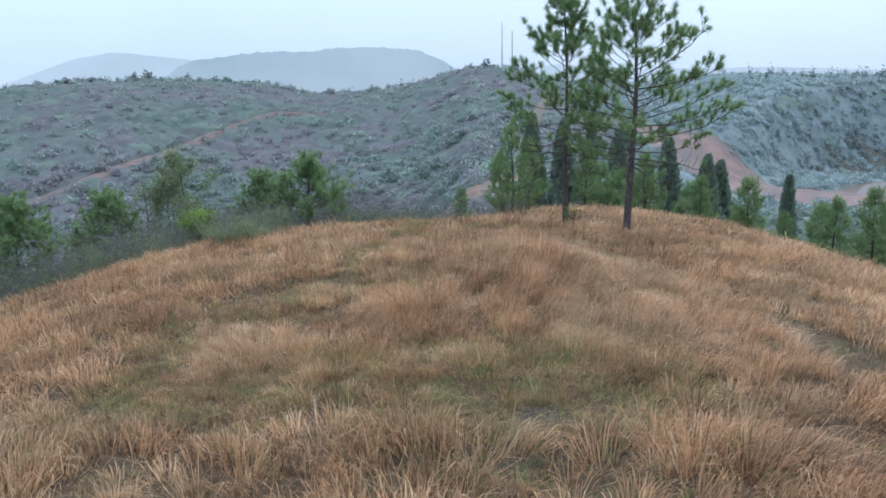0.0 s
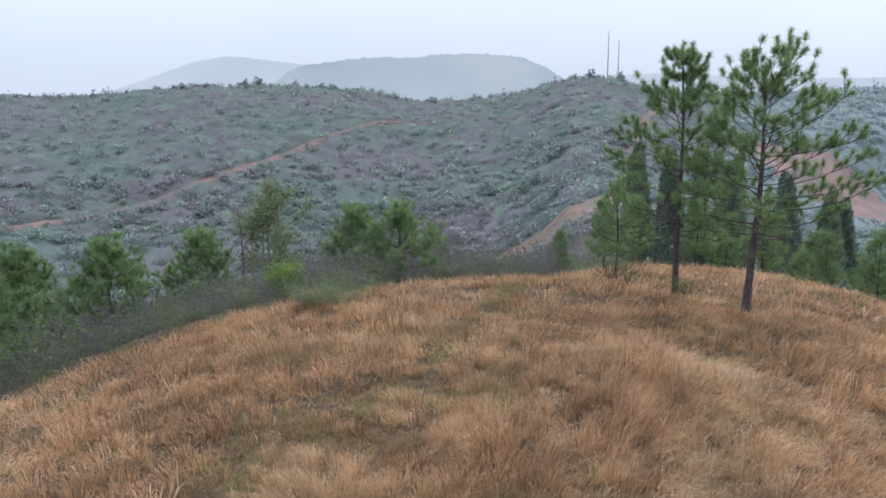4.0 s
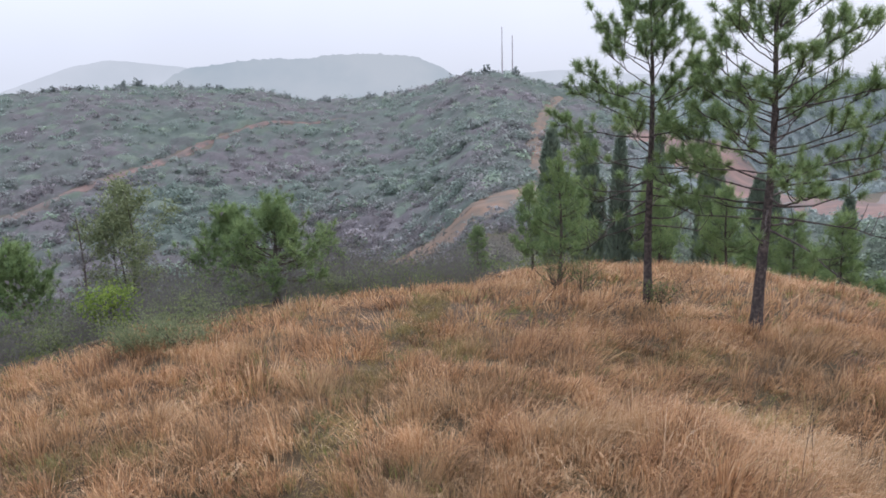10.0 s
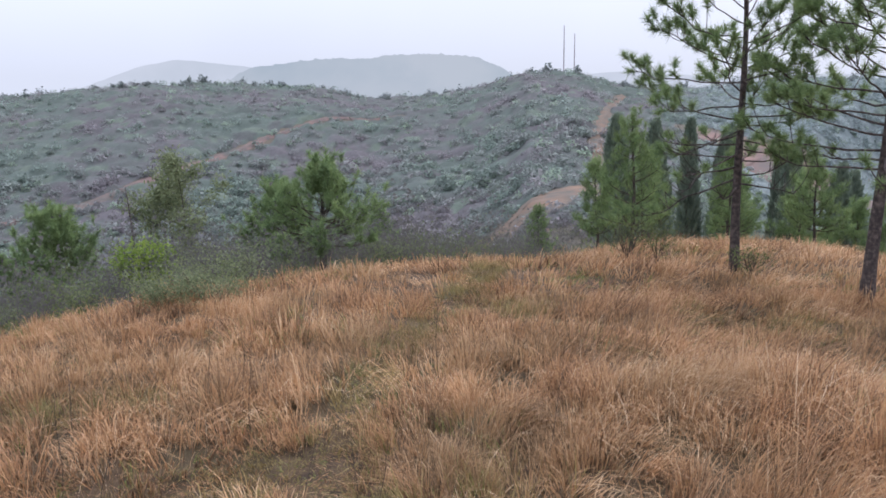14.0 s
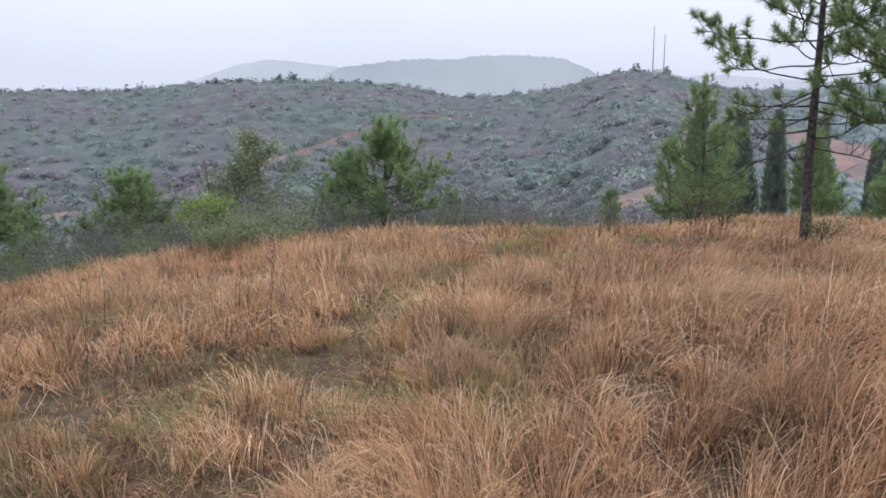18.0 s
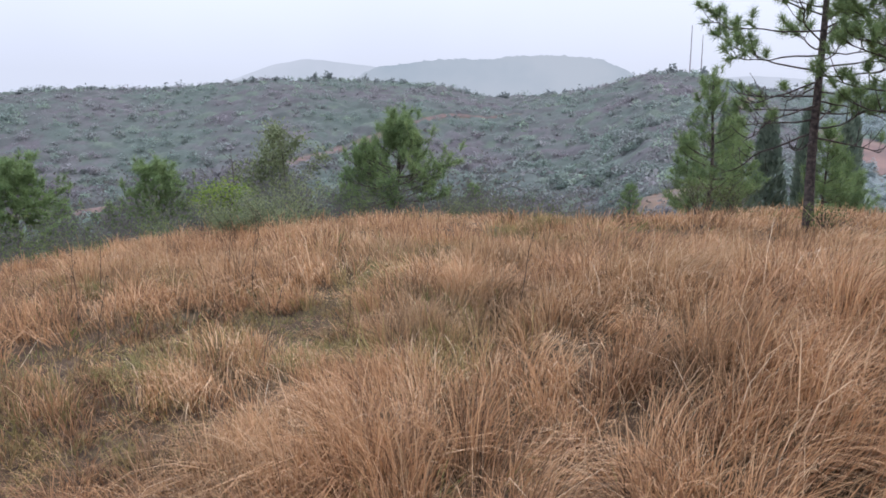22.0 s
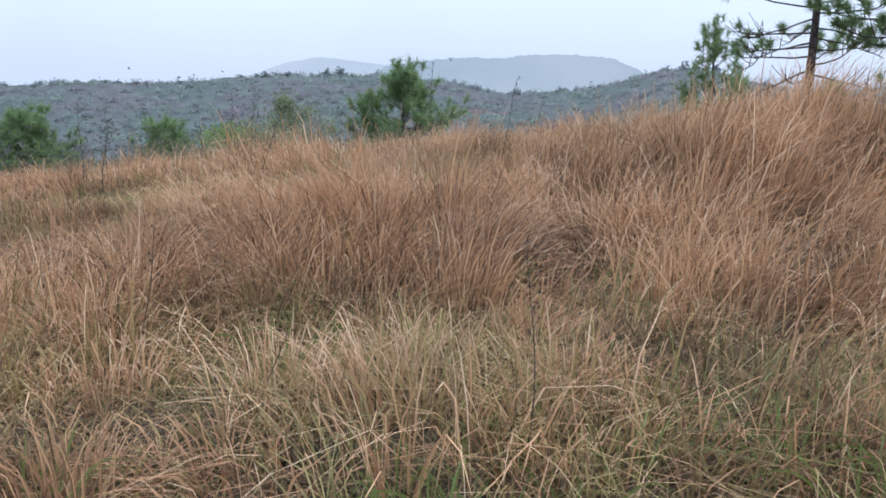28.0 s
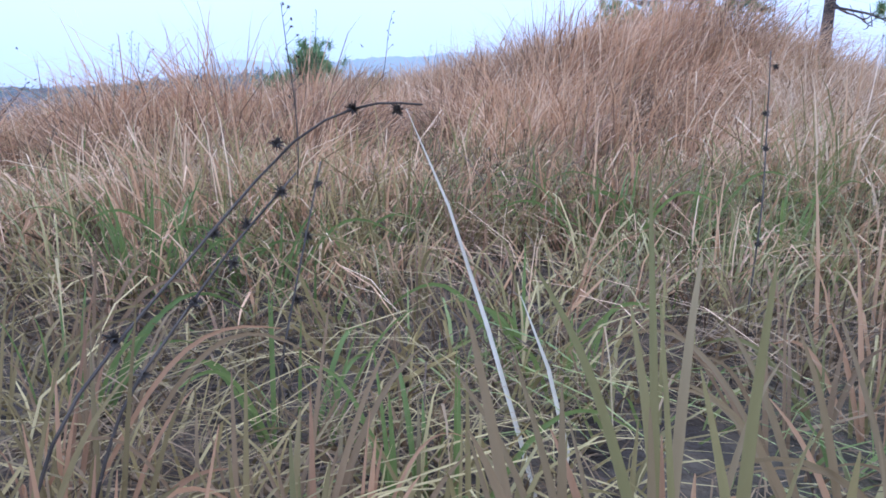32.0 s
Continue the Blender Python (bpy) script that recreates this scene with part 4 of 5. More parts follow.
# ---- grass ----
def blades(r, base, height, width, lean, bend, fine=True):
    """Grass blades with straight stems whose upper part arcs over, as one soup of triangles."""
    n = len(base)
    a = r.random(n) * 6.283
    side = np.stack([np.cos(a), np.sin(a), np.zeros(n)], -1) * (width * 0.5)[:, None]
    stops = (0.0, 0.5, 0.82, 1.0) if fine else (0.0, 0.65, 1.0)
    rows = []
    for q, s in enumerate(stops):
        p = base + np.stack([np.zeros(n), np.zeros(n), height * (s - 0.42 * bend * s ** 3)], -1)
        p[:, :2] += lean * (height * (0.35 * s + 0.65 * s ** 2.8))[:, None]
        w = (1 - 0.75 * s ** 1.6)
        rows += [p - side * w, p + side * w] if q < len(stops) - 1 else [p]
    v = np.stack(rows, 1)
    k = v.shape[1]
    i = np.arange(n)[:, None] * k
    t = [i + [0, 1, 3], i + [0, 3, 2], i + [2, 3, 5], i + [2, 5, 4], i + [4, 5, 6]] if fine else [i + [0, 1, 3], i + [0, 3, 2], i + [2, 3, 4]]
    return v.reshape(-1, 3), np.concatenate(t)


# hollows, mounds (x, y, half breadths, depth or height) and the trodden trail
HOLLOWS = [(-1.5, 10.9, 0.5, 0.55, 0.68), (-1.25, 10.2, 0.6, 0.4, 0.5), (-2.45, 10.8, 0.6, 0.4, 0.5), (-2.9, 9.9, 0.8, 0.6, 0.5), (-1.8, 8.9, 0.55, 0.4, 0.7), (-2.35, 8.5, 0.6, 0.5, 0.5), (-4.2, 7.4, 0.6, 0.9, 0.4),
           (-4.1, 5.4, 0.6, 0.9, 0.5), (-2.35, 3.5, 0.7, 0.5, 0.5), (-0.9, 6.1, 0.9, 0.5, 0.5), (-2.4, 5.5, 0.8, 0.5, 0.45), (2.5, 4.2, 0.7, 0.5, 0.4), (4.8, 9.4, 0.8, 0.5, 0.25),
           (-3.3, 9.1, 1.0, 0.8, 0.45), (-3.2, 4.6, 1.5, 1.1, 0.5), (-1.5, 4.6, 1.0, 0.6, 0.4), (4.2, 16.5, 1.3, 0.8, 0.35), (4.5, 13.6, 1.2, 0.6, 0.25), (0.6, 17.0, 0.5, 0.8, 0.4), (-4.5, 13.0, 0.8, 0.5, 0.5), (0.0, 10.2, 0.5, 0.4, 0.45), (1.4, 6.5, 0.7, 0.4, 0.4)]
MOUNDS = [(-3.0, 12.9, 1.6, 1.1, 0.24), (-0.3, 8.2, 0.9, 0.5, 0.24), (2.4, 9.6, 1.25, 1.2, 0.2), (1.4, 13.8, 1.1, 0.7, 0.16), (-0.6, 2.8, 1.1, 0.5, 0.22), (2.9, 2.3, 1.2, 0.5, 0.2), (2.4, 11.6, 1.0, 0.6, 0.15),
          (-2.6, 15.6, 1.4, 0.7, 0.14), (-0.4, 6.9, 0.7, 0.4, 0.1), (6.5, 13.6, 1.6, 0.8, 0.16), (-5.6, 12.2, 1.3, 0.9, 0.12)]
TRAIL = [(-4.0, 3.6), (-4.15, 6.1), (-4.1, 8.6), (-3.5, 10.2), (-2.4, 10.95), (-1.5, 11.4), (-1.25, 13.8), (-0.69, 16.8), (-0.36, 18.5), (0.1, 21.8), (1.2, 26.5)]
EDGE_X, EDGE_Y = [-40, -20, -14, -9, -6.7, -4.3, 0, 3, 9, 40], [-6, 6, 13, 18, 20, 21.6, 27.5, 33, 40, 40]


def beyond(x, y):
    """Metres past the edge where the straw gives way to brush."""
    return y - np.interp(x, EDGE_X, EDGE_Y) + 0.9 * waves(x, y, 3.3, 7)


def tussocks(x, y, cell, seed):
    """Rounded mounds of grass: height 0 to 1, the way downhill, and a tone for each mound."""
    ci, cj = np.floor(x / cell), np.floor(y / cell)
    best, tone = np.zeros(x.shape), np.full(x.shape, 0.5)
    dx, dy = np.zeros(x.shape), np.zeros(x.shape)
    for di in (-1, 0, 1):
        for dj in (-1, 0, 1):
            i, j = ci + di, cj + dj
            ox, oy = x - (i + hashed(i, j, seed + 1)) * cell, y - (j + hashed(i, j, seed + 2)) * cell
            size = cell * (0.45 + 0.5 * hashed(i, j, seed + 3))
            d = np.hypot(ox, oy * 1.2) / size
            h = (0.35 + 0.65 * hashed(i, j, seed + 4)) * np.sqrt(np.clip(1 - d * d, 0, 1))
            top = h > best
            best, tone = np.where(top, h, best), np.where(top, hashed(i, j, seed + 5), tone)
            dx, dy = np.where(top, ox / size, dx), np.where(top, oy / size, dy)
    return best, np.stack([dx, dy], -1), tone


def laid(x, y):
    """Where the grass lies flat, blown down round the landing spot."""
    return np.exp(-((x - 1.4) / 2.2) ** 2 - ((y - 4.5) / 1.7) ** 2)


def tallness(x, y):
    """Height of the straw by place: mounds, hollows, the trodden trail, the landing spot; and how bare and olive it is."""
    one, away, tone = tussocks(x, y, 1.15, 40)
    two = tussocks(x, y, 0.5, 60)[0]
    h = 0.24 + (0.3 + 0.12 * ease(8, 4, y)) * one + 0.16 * two + 0.06 * waves(x, y, 5.2, 9)
    worn = 0.5 * ease(0.3, 0.05, one + 0.5 * two) * ease(10, 6, y)
    for px, py, a, b, up in MOUNDS:
        h = h + 1.3 * up * np.exp(-(((x - px) / a) ** 2 + ((y - py) / b) ** 2) ** 2)
    line = np.array(TRAIL)
    s = np.linspace(0, len(line) - 1, 80)
    gap = np.full(x.shape, 9.0)
    for px, py in zip(np.interp(s, np.arange(len(line)), line[:, 0]), np.interp(s, np.arange(len(line)), line[:, 1])):
        gap = np.minimum(gap, np.hypot(x - px, y - py))
    worn = np.maximum(worn, 0.75 * np.exp(-(gap / (0.3 + 0.12 * ease(12, 18, y))) ** 2))
    for px, py, a, b, deep in HOLLOWS:
        worn = np.maximum(worn, 1.15 * deep * np.exp(-(((x - px) / (1.2 * a)) ** 2 + ((y - py) / (1.2 * b)) ** 2) ** 1.5))
    h = h * (1 - worn) * (1 - 0.42 * laid(x, y))
    return np.clip(h, 0.06, 0.95), away, tone, worn


def meadow(name, dense, per, region, seed, width, fine, mat, label, scale=1.0, keep=None, flop=0.0, gather=0.05, thin=True):
    """Straw in tufts whose height follows the mounds; the blades of a tuft lean one way, outward and downwind."""
    r = np.random.default_rng(seed)
    n = int(dense * (region[1] - region[0]) * (region[3] - region[2]))
    c = np.stack([r.uniform(region[0], region[1], n), r.uniform(region[2], region[3], n)], -1)
    if keep is not None:
        c = c[keep(c[:, 0], c[:, 1], r)]
    h, away, tone, worn = tallness(c[:, 0], c[:, 1])
    if thin:
        stay = r.random(len(c)) > 0.8 * worn
        c, h, away, tone, worn = c[stay], h[stay], away[stay], tone[stay], worn[stay]
    own = r.random(len(c))
    tone = np.clip(0.5 + 0.6 * (tone - 0.5) + (1.0 if fine else 0.75) * (own - 0.5) - 0.2 * worn, 0, 1)
    sway = r.normal(0, 0.34, (len(c), 2)) + away * 0.35
    c, h, sway, tone = (np.repeat(q, per, 0) for q in (c, scale * h * r.uniform(0.8, 1.2, len(c)), sway, tone))
    k = len(c)
    off = r.normal(0, gather, (k, 2))
    p = c + off
    base = np.stack([p[:, 0], p[:, 1], ground_z(p[:, 0], p[:, 1]) - 0.02], -1)
    east = ease(-0.8, 2.6, p[:, 0])
    wind = np.stack([-0.1 + 0.55 * east + 0.28 * waves(p[:, 0], p[:, 1], 3.7, 11), 0.25 * waves(p[:, 0], p[:, 1], 4.3, 13) - 0.12], -1)
    lean = off * 3.2 + wind + sway + r.normal(0, 0.15 + flop, (k, 2)) + 0.5 * laid(p[:, 0], p[:, 1])[:, None] * np.repeat(r.normal(0, 1, (k // per, 2)), per, 0)
    low = np.clip(0.15 + np.linalg.norm(lean, axis=1) * 1.3, 0, 1.75)
    tall = np.maximum(h, 0.08) * r.uniform(0.5, 1.1, k) * (1 + 0.35 * (r.random(k) < 0.05))
    v, t = blades(r, base, tall, width * r.uniform(0.6, 1.4, k), lean, low, fine)
    v[:, 2] = np.maximum(v[:, 2], ground_z(v[:, 0], v[:, 1]) + 0.01 * r.random(len(v)))
    me = mesh_of(name, v, t, mat, smooth=False)
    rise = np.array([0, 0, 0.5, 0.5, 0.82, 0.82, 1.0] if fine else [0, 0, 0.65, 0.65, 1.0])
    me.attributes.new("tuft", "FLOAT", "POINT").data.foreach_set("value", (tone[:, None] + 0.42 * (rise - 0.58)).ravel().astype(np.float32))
    return tagged(new(name, me), label, "grass", kind="stuff")


def near_spot(x, y):
    return np.hypot(x - 1.4, (y - 5.0) * 0.8)


def hollow(x, y, r):
    """False on most of the bare dark hollow before the landing spot."""
    return (np.hypot((x - 1.85) / 0.4, (y - 4.75) / 0.2) > 0.2 + 0.7 * r.random(len(x))) & (np.hypot(x - 1.66, y - 3.85) > 0.45)


def clear(x, y):
    return np.hypot(x - 1.65, y - 3.75) > 0.7


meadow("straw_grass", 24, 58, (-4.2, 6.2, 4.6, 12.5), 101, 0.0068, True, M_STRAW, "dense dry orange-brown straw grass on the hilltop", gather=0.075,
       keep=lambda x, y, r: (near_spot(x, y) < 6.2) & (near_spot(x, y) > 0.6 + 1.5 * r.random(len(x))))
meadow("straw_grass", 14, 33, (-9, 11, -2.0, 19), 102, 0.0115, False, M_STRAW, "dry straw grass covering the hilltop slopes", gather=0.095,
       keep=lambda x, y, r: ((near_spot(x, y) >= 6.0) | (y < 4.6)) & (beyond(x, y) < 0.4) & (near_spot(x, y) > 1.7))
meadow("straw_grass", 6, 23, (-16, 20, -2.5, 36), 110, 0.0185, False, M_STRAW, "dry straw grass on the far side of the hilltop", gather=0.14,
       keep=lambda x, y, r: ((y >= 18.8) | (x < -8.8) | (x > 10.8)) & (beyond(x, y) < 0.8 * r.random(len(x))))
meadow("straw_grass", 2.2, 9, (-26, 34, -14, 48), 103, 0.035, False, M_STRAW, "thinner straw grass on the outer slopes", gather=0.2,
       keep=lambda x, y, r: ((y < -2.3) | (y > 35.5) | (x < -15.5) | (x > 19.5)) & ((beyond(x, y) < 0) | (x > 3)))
meadow("flattened_grass", 95, 8, (-1.0, 4.2, 2.9, 6.8), 105, 0.0056, True, M_OLIVE, "flattened olive and tan grass around the landing spot", scale=0.9, flop=0.3, thin=False,
       keep=lambda x, y, r: hollow(x, y, r))
meadow("flattened_grass", 120, 8, (-0.8, 4.0, 3.0, 6.8), 108, 0.0045, True, M_THATCH, "dark old grass lying around the landing spot", scale=0.65, flop=0.5,
       keep=lambda x, y, r: hollow(x, y, r))
meadow("flattened_grass", 75, 8, (-1.0, 4.2, 4.3, 6.9), 112, 0.0055, True, M_STRAW, "flattened red-brown straw around the landing spot", scale=1.0, flop=0.3, thin=False,
       keep=lambda x, y, r: y > 4.9 + 0.8 * r.random(len(x)))
meadow("straw_stalks", 30, 3, (-4, 6, 5.2, 13), 113, 0.005, True, M_STALK, "long pale straw stalks arching over the grass", scale=1.3, gather=0.12,
       keep=lambda x, y, r: (near_spot(x, y) > 2.0) & (r.random(len(x)) < 0.45 + 0.55 * ease(0, 2.5, x)))
meadow("pale_grass", 22, 9, (-4.0, 7.0, 3.0, 9.5), 106, 0.004, True, M_PALE, "loose weathered straw grass below the hilltop",
       keep=lambda x, y, r: clear(x, y) & (near_spot(x, y) < 1.4 + 4.0 * r.random(len(x)) ** 1.3))
meadow("thatch", 28, 8, (-7, 8, 0, 16), 107, 0.008, False, M_THATCH, "old brown thatch lying under the standing straw", scale=0.65, flop=0.4,
       keep=lambda x, y, r: laid(x, y) < 0.3 + 0.25 * r.random(len(x)))
meadow("green_grass", 110, 9, (-0.4, 3.6, 4.4, 6.8), 109, 0.0035, True, M_GREEN, "low green grass growing through the flattened straw", scale=0.75, flop=0.2,
       keep=lambda x, y, r: (waves(x, y, 1.9, 5) + 0.6 * r.random(len(x)) > 0.45) & hollow(x, y, r))
meadow("green_grass", 11, 11, (-12, 12, -3, 27), 104, 0.0055, True, M_GREEN, "tufts of green grass among the straw", scale=0.7,
       keep=lambda x, y, r: (waves(x, y, 4.9, 21) + 0.6 * r.random(len(x)) + 0.5 * np.exp(-((x - 1.5) / 2.5) ** 2 - ((y - 4.5) / 1.6) ** 2) + 0.45 * np.exp(-((x - 0.3) / 2.5) ** 2 - ((y - 1.6) / 2.2) ** 2) + 0.7 * np.exp(-((x + 3.1) / 1.3) ** 2 - ((y - 10.3) / 1.2) ** 2) > 0.6) & clear(x, y))


meadow("hollow_grass", 100, 9, (-6, 7, 1.5, 25), 111, 0.006, False, M_OLIVE, "short olive grass in the hollows and along the trail", scale=1.25, flop=0.25, thin=False,
       keep=lambda x, y, r: tallness(x, y)[3] > 0.12 + 0.5 * r.random(len(x)))


xy, r = scatter(5200, -50, 4, 16, 44, 31)
gone = beyond(xy[:, 0], xy[:, 1])
xy = xy[(gone > 0.3) & (gone < 13)]
clumps("edge_brush", xy, r.uniform(0.3, 0.85, len(xy)), M_BRUSH, "grey-brown leafless brush along the edge of the straw", "brush", leaves=60, leaf=0.06, tall=1.3)
xy, r = scatter(1500, -50, 4, 16, 44, 32)
gone = beyond(xy[:, 0], xy[:, 1])
xy = xy[(gone > -0.2) & (gone < 12)]
clumps("edge_bushes", xy, r.uniform(0.25, 0.7, len(xy)), M_LEAF, "low grey-green bushes along the edge of the straw", "bushes", leaves=110, leaf=0.05, tall=1.2)


def litter():
    """Broken straw and curled leaves lying on the soil by the landing spot."""
    r = np.random.default_rng(44)
    n = 9000
    at = np.stack([r.uniform(0.3, 3.2, n), r.uniform(4.2, 5.7, n)], -1)
    at = at[hollow(at[:, 0], at[:, 1], r)]
    n = len(at)
    a = r.random(n) * 6.283
    go, across = np.stack([np.cos(a), np.sin(a)], -1), np.stack([-np.sin(a), np.cos(a)], -1)
    length, w = r.uniform(0.03, 0.13, n)[:, None], r.uniform(0.0005, 0.0014, n)[:, None]
    rows, lift = [], r.uniform(0.003, 0.035, n)
    for q in (0, 0.5, 1):
        mid = at + go * length * (q - 0.5) + across * length * 0.2 * math.sin(math.pi * q)
        for sgn in (-1, 1):
            xy = mid + across * w * sgn
            rows.append(np.concatenate([xy, (ground_z(xy[:, 0], xy[:, 1]) + lift * (0.3 + 0.7 * q))[:, None]], 1))
    v = np.stack(rows, 1).reshape(-1, 3)
    i = np.arange(n)[:, None] * 6
    t = np.concatenate([i + k for k in ([0, 1, 3], [0, 3, 2], [2, 3, 5], [2, 5, 4])])
    tagged(new("straw_litter", mesh_of("straw_litter", v, t, M_THATCH, smooth=False)), "broken brown straw lying on dark soil", "litter", kind="stuff")


litter()


# ---- weeds on the crest and by the landing spot ----
def weed_data(seed, height, heads, bow=0.15):
    r = np.random.default_rng(seed)
    s = np.linspace(0, 1, 9)
    axis = np.stack([bow * s ** 2 + 0.012 * np.sin(7 * s + seed), 0.02 * np.sin(5 * s + seed), s * height], -1)
    stem = mesh_of("stem", *tube(axis, 0.0035 * (1 - s * 0.7) + 0.0006, 5), M_TWIG)
    out = []
    for k in range(heads):
        f = 0.6 + 0.4 * (k + 0.5) / heads
        root = np.array([np.interp(f, s, axis[:, c]) for c in range(3)])
        a = r.random() * 6.283
        tip = root + np.array([math.cos(a), math.sin(a), 0.9]) * r.uniform(0.015, 0.05)
        soup = Soup()
        soup.add(*tube(np.linspace(root, tip, 3), [0.0014, 0.0011, 0.001], 4))
        m = 26
        way = unit(r.normal(0, 1, (m, 3)))
        side = unit(np.cross(way, r.normal(0, 1, (m, 3)))) * 0.0025
        soup.add(np.stack([tip - side, tip + side, tip + way * r.uniform(0.006, 0.014, (m, 1))], 1), np.arange(3 * m))
        out.append(soup.mesh("seed_head", M_TWIG, smooth=False))
    return stem, out


weeds = [weed_data(k, h, n, b) for k, (h, n, b) in enumerate(((0.95, 9, 0.1), (0.8, 7, -0.12), (1.1, 11, 0.05), (0.7, 6, 0.2)))]
rw = np.random.default_rng(77)
for k in range(30):
    x, y = (rw.uniform(-4.5, 6.0), rw.uniform(8.6, 13.5)) if k < 24 else (rw.uniform(-1.5, 4.5), rw.uniform(5.6, 7.5))
    ob = thing("dry_weed", x, y, "thin dark dry weed stalk with small seed heads", "weed", "dry weeds on the crest", turn=rw.uniform(0, 360))
    size = rw.uniform(0.75, 1.1) * (1 if k < 24 else 0.6)
    ob.scale = (size, size, size)
    stem, heads = weeds[k % 4]
    part("stem", stem, ob)
    for me in heads:
        part("seed_head", me, ob)


def ribbon(line, width, fold=0.25):
    """A long grass leaf: a creased tapering ribbon along a curved line."""
    line = np.asarray(line, float)
    n = len(line)
    along = unit(np.gradient(line, axis=0))
    side = unit(np.cross(along, np.array([0.15, 1.0, 0.1])))
    up = np.cross(side, along)
    s = np.linspace(0, 1, n)
    w = (width * np.minimum(1, 0.55 + s) * np.clip(1.02 - s, 0, 1) ** 0.6)[:, None]
    v = np.stack([line - side * w * 0.5, line + up * w * fold, line + side * w * 0.5], 1).reshape(-1, 3)
    i = np.arange(n - 1) * 3
    t = np.concatenate([np.stack([i + k, i + k + 1, i + k + 4], -1) for k in (0, 1)] + [np.stack([i + k, i + k + 4, i + k + 3], -1) for k in (0, 1)])
    return v, t


def arc(root, tip, sag, steps=12):
    root, tip = np.asarray(root, float), np.asarray(tip, float)
    s = np.linspace(0, 1, steps)[:, None]
    return root + (tip - root) * s + np.array([0, 0, 1.0]) * sag * np.sin(math.pi * s) * np.linalg.norm(tip - root)


rb = np.random.default_rng(5)
CLUMPS = [(1.95, 4.50, 7, 0.36, M_PALE), (1.62, 4.50, 9, 0.26, M_OLIVE), (1.45, 4.46, 10, 0.30, M_PALE), (1.30, 4.45, 10, 0.30, M_OLIVE), (1.18, 4.55, 9, 0.34, M_STRAW),
          (1.40, 4.72, 10, 0.26, M_GREEN), (2.25, 4.75, 9, 0.28, M_OLIVE), (1.0, 4.75, 10, 0.28, M_OLIVE), (2.1, 4.55, 7, 0.26, M_PALE), (1.72, 4.44, 6, 0.2, M_OLIVE),
          (0.98, 5.24, 15, 0.34, M_GREEN), (1.07, 5.3, 13, 0.3, M_GREEN), (0.9, 5.3, 12, 0.3, M_GREEN), (0.3, 6.1, 12, 0.34, M_GREEN), (0.42, 6.2, 9, 0.3, M_GREEN), (1.85, 5.62, 13, 0.36, M_GREEN),
          (2.02, 5.72, 12, 0.34, M_GREEN), (1.7, 5.8, 10, 0.3, M_GREEN), (2.2, 5.6, 11, 0.34, M_GREEN), (0.45, 5.0, 10, 0.28, M_GREEN), (0.1, 5.3, 10, 0.3, M_GREEN)]
for k in range(38):
    CLUMPS.append((rb.uniform(0.7, 2.7), 4.42 + 1.3 * rb.random() ** 1.4, 9, rb.uniform(0.2, 0.32), (M_OLIVE, M_STRAW, M_PALE, M_GREEN)[k % 4]))
NAMES = {M_PALE.name: "clump of long pale dry grass leaves", M_STRAW.name: "clump of long orange dry grass leaves", M_GREEN.name: "clump of long green grass leaves",
         M_OLIVE.name: "clump of long olive half-dry grass leaves"}
# the nearest clumps stand close before the landing spot, with broad upright leaves
BROAD = len(CLUMPS)
for spot in ((1.75, 4.34, 7, 0.42, M_PALE), (1.79, 4.37, 6, 0.45, M_OLIVE), (1.71, 4.33, 5, 0.38, M_PALE), (1.30, 4.27, 5, 0.26, M_OLIVE), (1.93, 4.30, 6, 0.40, M_PALE), (1.86, 4.38, 5, 0.36, M_OLIVE), (1.97, 4.36, 5, 0.38, M_PALE), (1.56, 4.26, 5, 0.27, M_OLIVE), (1.40, 4.30, 6, 0.30, M_STRAW), (1.25, 4.34, 6, 0.32, M_OLIVE),
             (1.14, 4.30, 5, 0.30, M_PALE), (1.66, 4.32, 4, 0.24, M_GREEN), (2.1, 4.42, 5, 0.36, M_OLIVE), (1.48, 4.40, 6, 0.28, M_OLIVE), (1.76, 4.36, 4, 0.25, M_STRAW)):
    CLUMPS.append(spot)
for spot_n, (spot_x, spot_y, count, tall, mat) in enumerate(CLUMPS):
    ob = thing("grass_clump", spot_x, spot_y, NAMES[mat.name], "grass clump", "long grass clumps by the landing spot", z=float(ground_z(spot_x, spot_y)))
    for k in range(count):
        a = rb.random() * 6.283
        h = tall * rb.uniform(0.5, 1.0)
        reach = h * rb.uniform(0.1, 0.6 if spot_n >= BROAD else 1.2)
        root = np.array([0.03 * math.cos(a), 0.03 * math.sin(a), -0.02])
        tip = np.array([reach * math.cos(a), reach * math.sin(a) * 0.6 + 0.04, h * (1 - 0.5 * reach / h)])
        leaf = mesh_of("leaf", *ribbon(arc(root, tip, 0.32 * reach / h), rb.uniform(0.0045, 0.0105) * (1.3 if spot_n >= BROAD else 1)), mat)
        leaf.attributes.new("tuft", "FLOAT", "POINT").data.foreach_set("value", np.full(len(leaf.vertices), rb.uniform(0.3, 0.75), np.float32))
        part("leaf", leaf, ob)

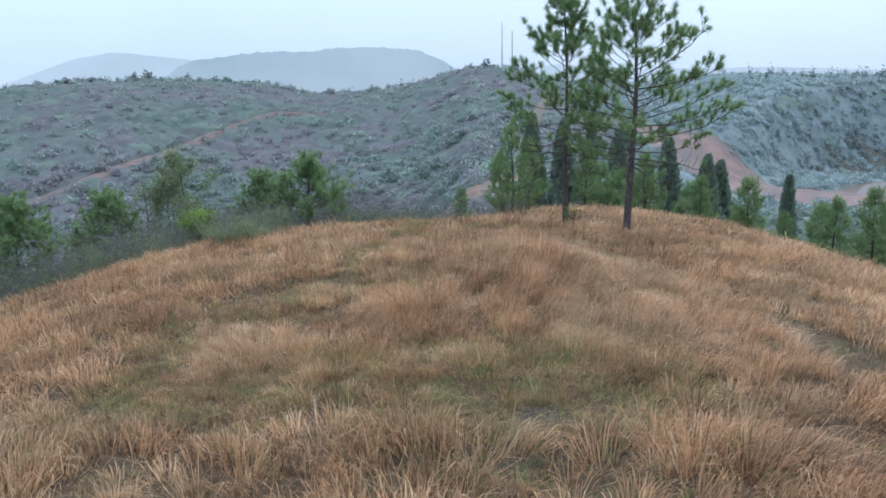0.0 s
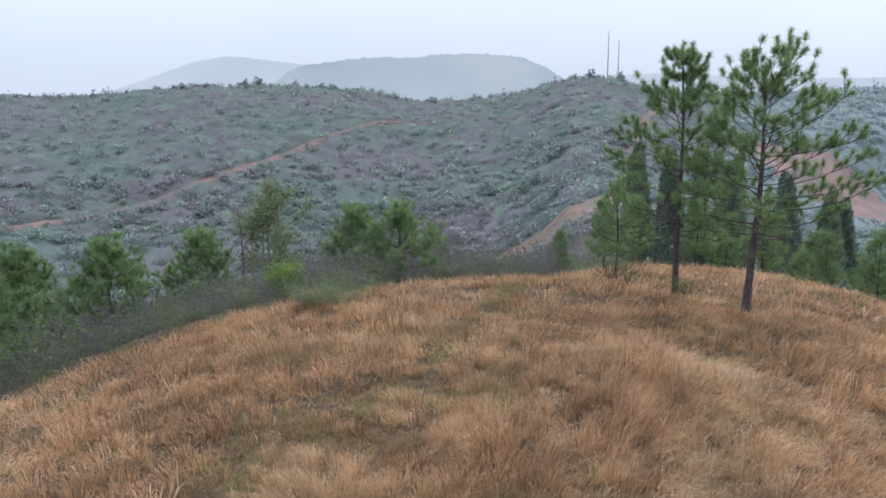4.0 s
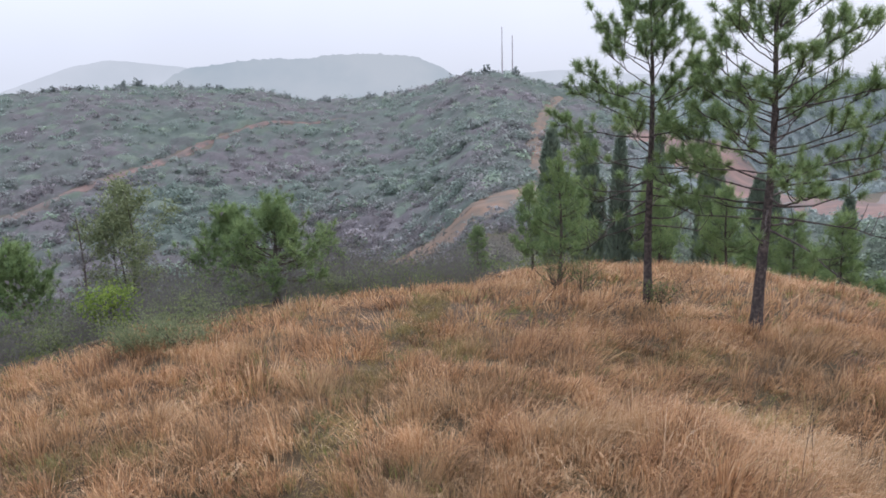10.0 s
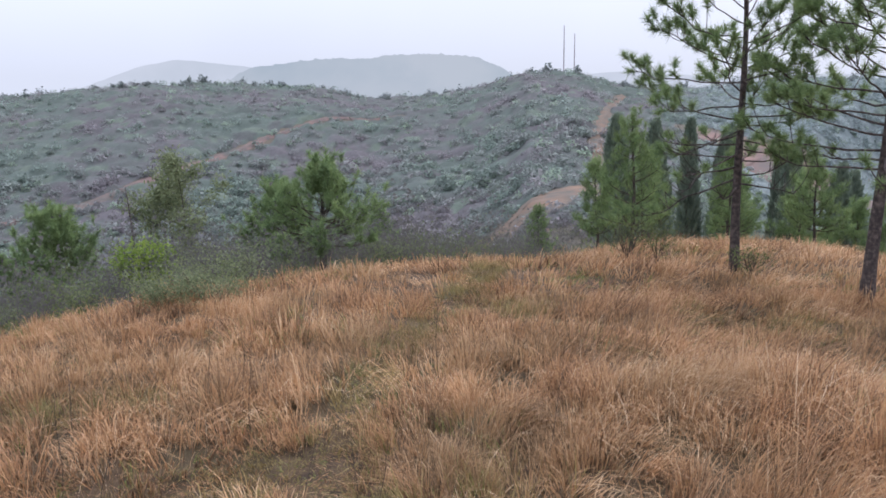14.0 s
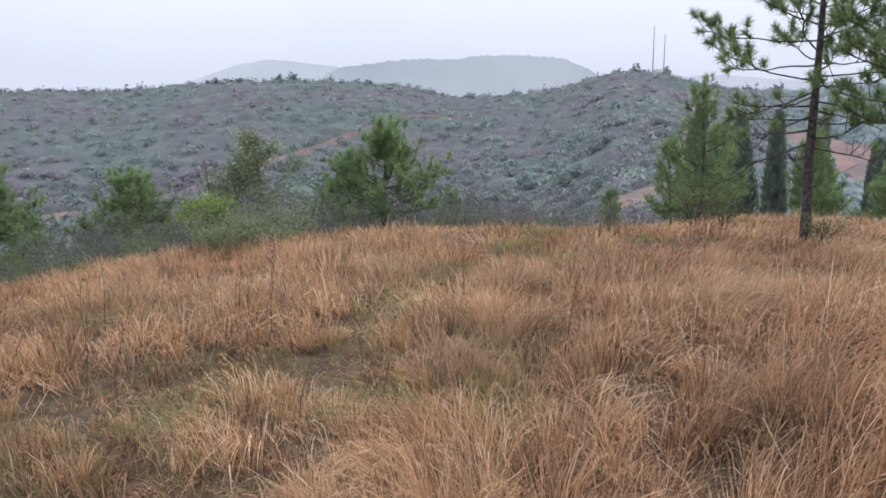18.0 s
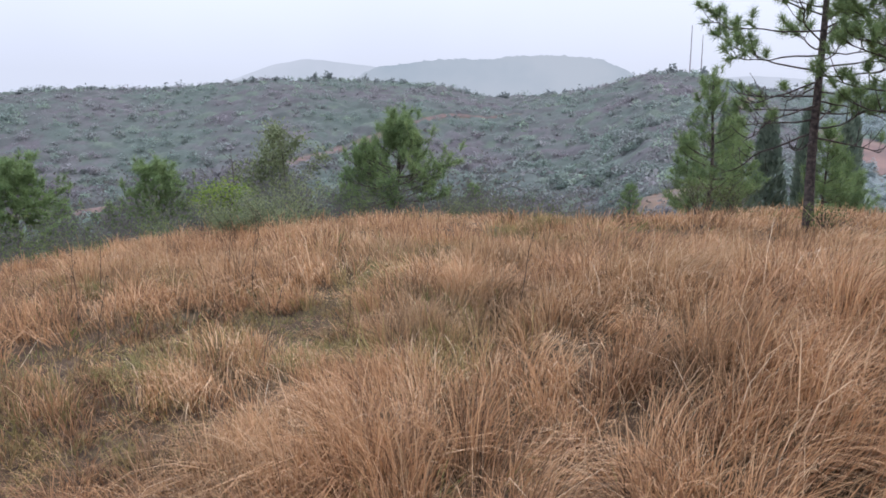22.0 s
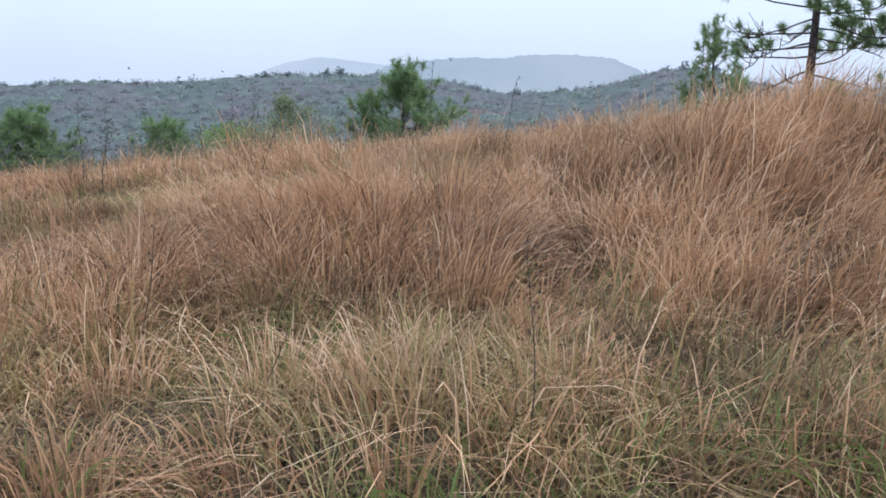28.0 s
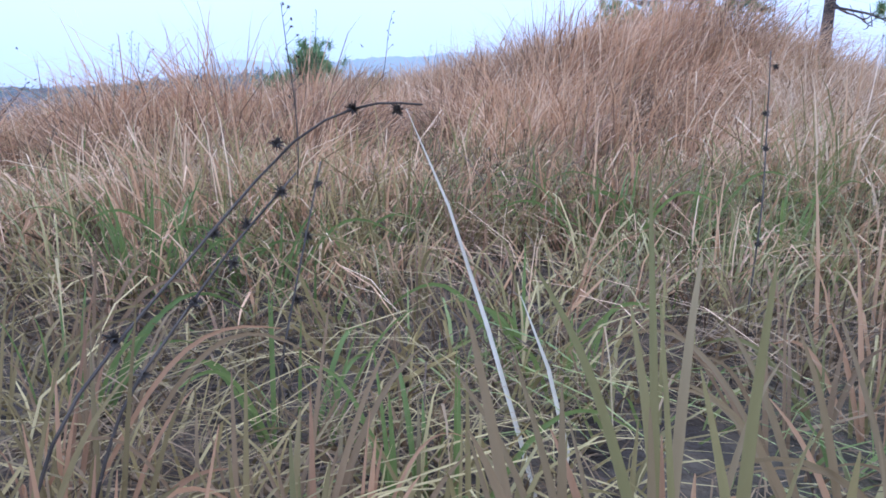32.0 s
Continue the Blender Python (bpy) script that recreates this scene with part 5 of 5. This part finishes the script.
tall_leaf = thing("grass_clump", 1.69, 4.62, "single long pale bleached grass leaf leaning over the hollow", "grass clump", "long grass clumps by the landing spot", z=-0.03)
part("leaf", mesh_of("leaf", *ribbon(np.array([(0, 0, 0), (-0.03, 0.06, 0.09), (-0.07, 0.13, 0.2), (-0.12, 0.2, 0.33), (-0.18, 0.26, 0.45)]), 0.008), M_BLEACHED), tall_leaf)
part("leaf", mesh_of("leaf", *ribbon(np.array([(0.01, 0, 0), (0.02, 0.03, 0.09), (0.0, 0.06, 0.17), (-0.03, 0.1, 0.24)]), 0.008), M_BLEACHED), tall_leaf)

for line, label in (([(1.24, 4.40, -0.06), (1.26, 4.42, 0.09), (1.291, 4.438, 0.178), (1.335, 4.592, 0.273), (1.421, 4.687, 0.392), (1.50, 4.68, 0.425), (1.56, 4.655, 0.42)], "dark arching dry weed stem with seed clusters"),
                    ([(1.25, 4.46, -0.06), (1.30, 4.5, 0.15), (1.36, 4.62, 0.27), (1.42, 4.68, 0.35)], "dark arching dry weed stem with seed clusters"),
                    ([(1.36, 4.74, -0.06), (1.374, 4.745, 0.121), (1.391, 4.896, 0.351)], "thin dark upright dry weed stem"),
                    ([(2.01, 5.15, -0.06), (2.08, 5.3, 0.25), (2.152, 5.555, 0.536)], "thin dark upright dry weed stem")):
    line = np.array(line)
    s = np.linspace(0, len(line) - 1, 16)
    pts = np.stack([np.interp(s, np.arange(len(line)), line[:, k]) for k in range(3)], -1)
    pts[1:-1] = (pts[:-2] + 2 * pts[1:-1] + pts[2:]) / 4
    base = pts[0].copy()
    ob = thing("dry_weed", base[0], base[1], label, "weed", z=float(base[2]))
    part("stem", mesh_of("stem", *tube(pts - base, np.linspace(0.0021, 0.0011, 16), 5), M_TWIG), ob)
    for k in range(6, 16, 2):
        at = pts[k] - base
        m = 70
        way = unit(rb.normal(0, 1, (m, 3)))
        side = unit(np.cross(way, rb.normal(0, 1, (m, 3)))) * 0.0016
        at = at + rb.normal(0, 0.006, 3)
        part("seed_head", mesh_of("seed_head", np.stack([at - side, at + side, at + way * rb.uniform(0.004, 0.012, (m, 1))], 1).reshape(-1, 3), np.arange(3 * m).reshape(-1, 3), M_TWIG, smooth=False), ob)

# ---- dead trunk beside the broadleaf tree ----
dead_r = np.random.default_rng(19)
snag = thing("dead_tree", -14.6, 37.2, "bare dead tree trunk with broken twigs", "dead tree")
ds = np.linspace(0, 1, 9)
daxis = np.stack([0.25 * np.sin(3 * ds), 0.1 * ds, 6.6 * ds], -1)
part("trunk", mesh_of("trunk", *tube(daxis, 0.09 * (1 - 0.85 * ds), 7), M_BARK), snag)
for k in range(14):
    f = dead_r.uniform(0.35, 0.97)
    root = np.array([np.interp(f, ds, daxis[:, c]) for c in range(3)])
    a = dead_r.random() * 6.283
    line = bent(root, np.array([math.cos(a), math.sin(a), 0.7]), dead_r.uniform(0.3, 0.9), 0.3, dead_r, 5, 0.15)
    part("twig", mesh_of("twig", *tube(line, np.linspace(0.018, 0.004, 5), 4), M_TWIG), snag)
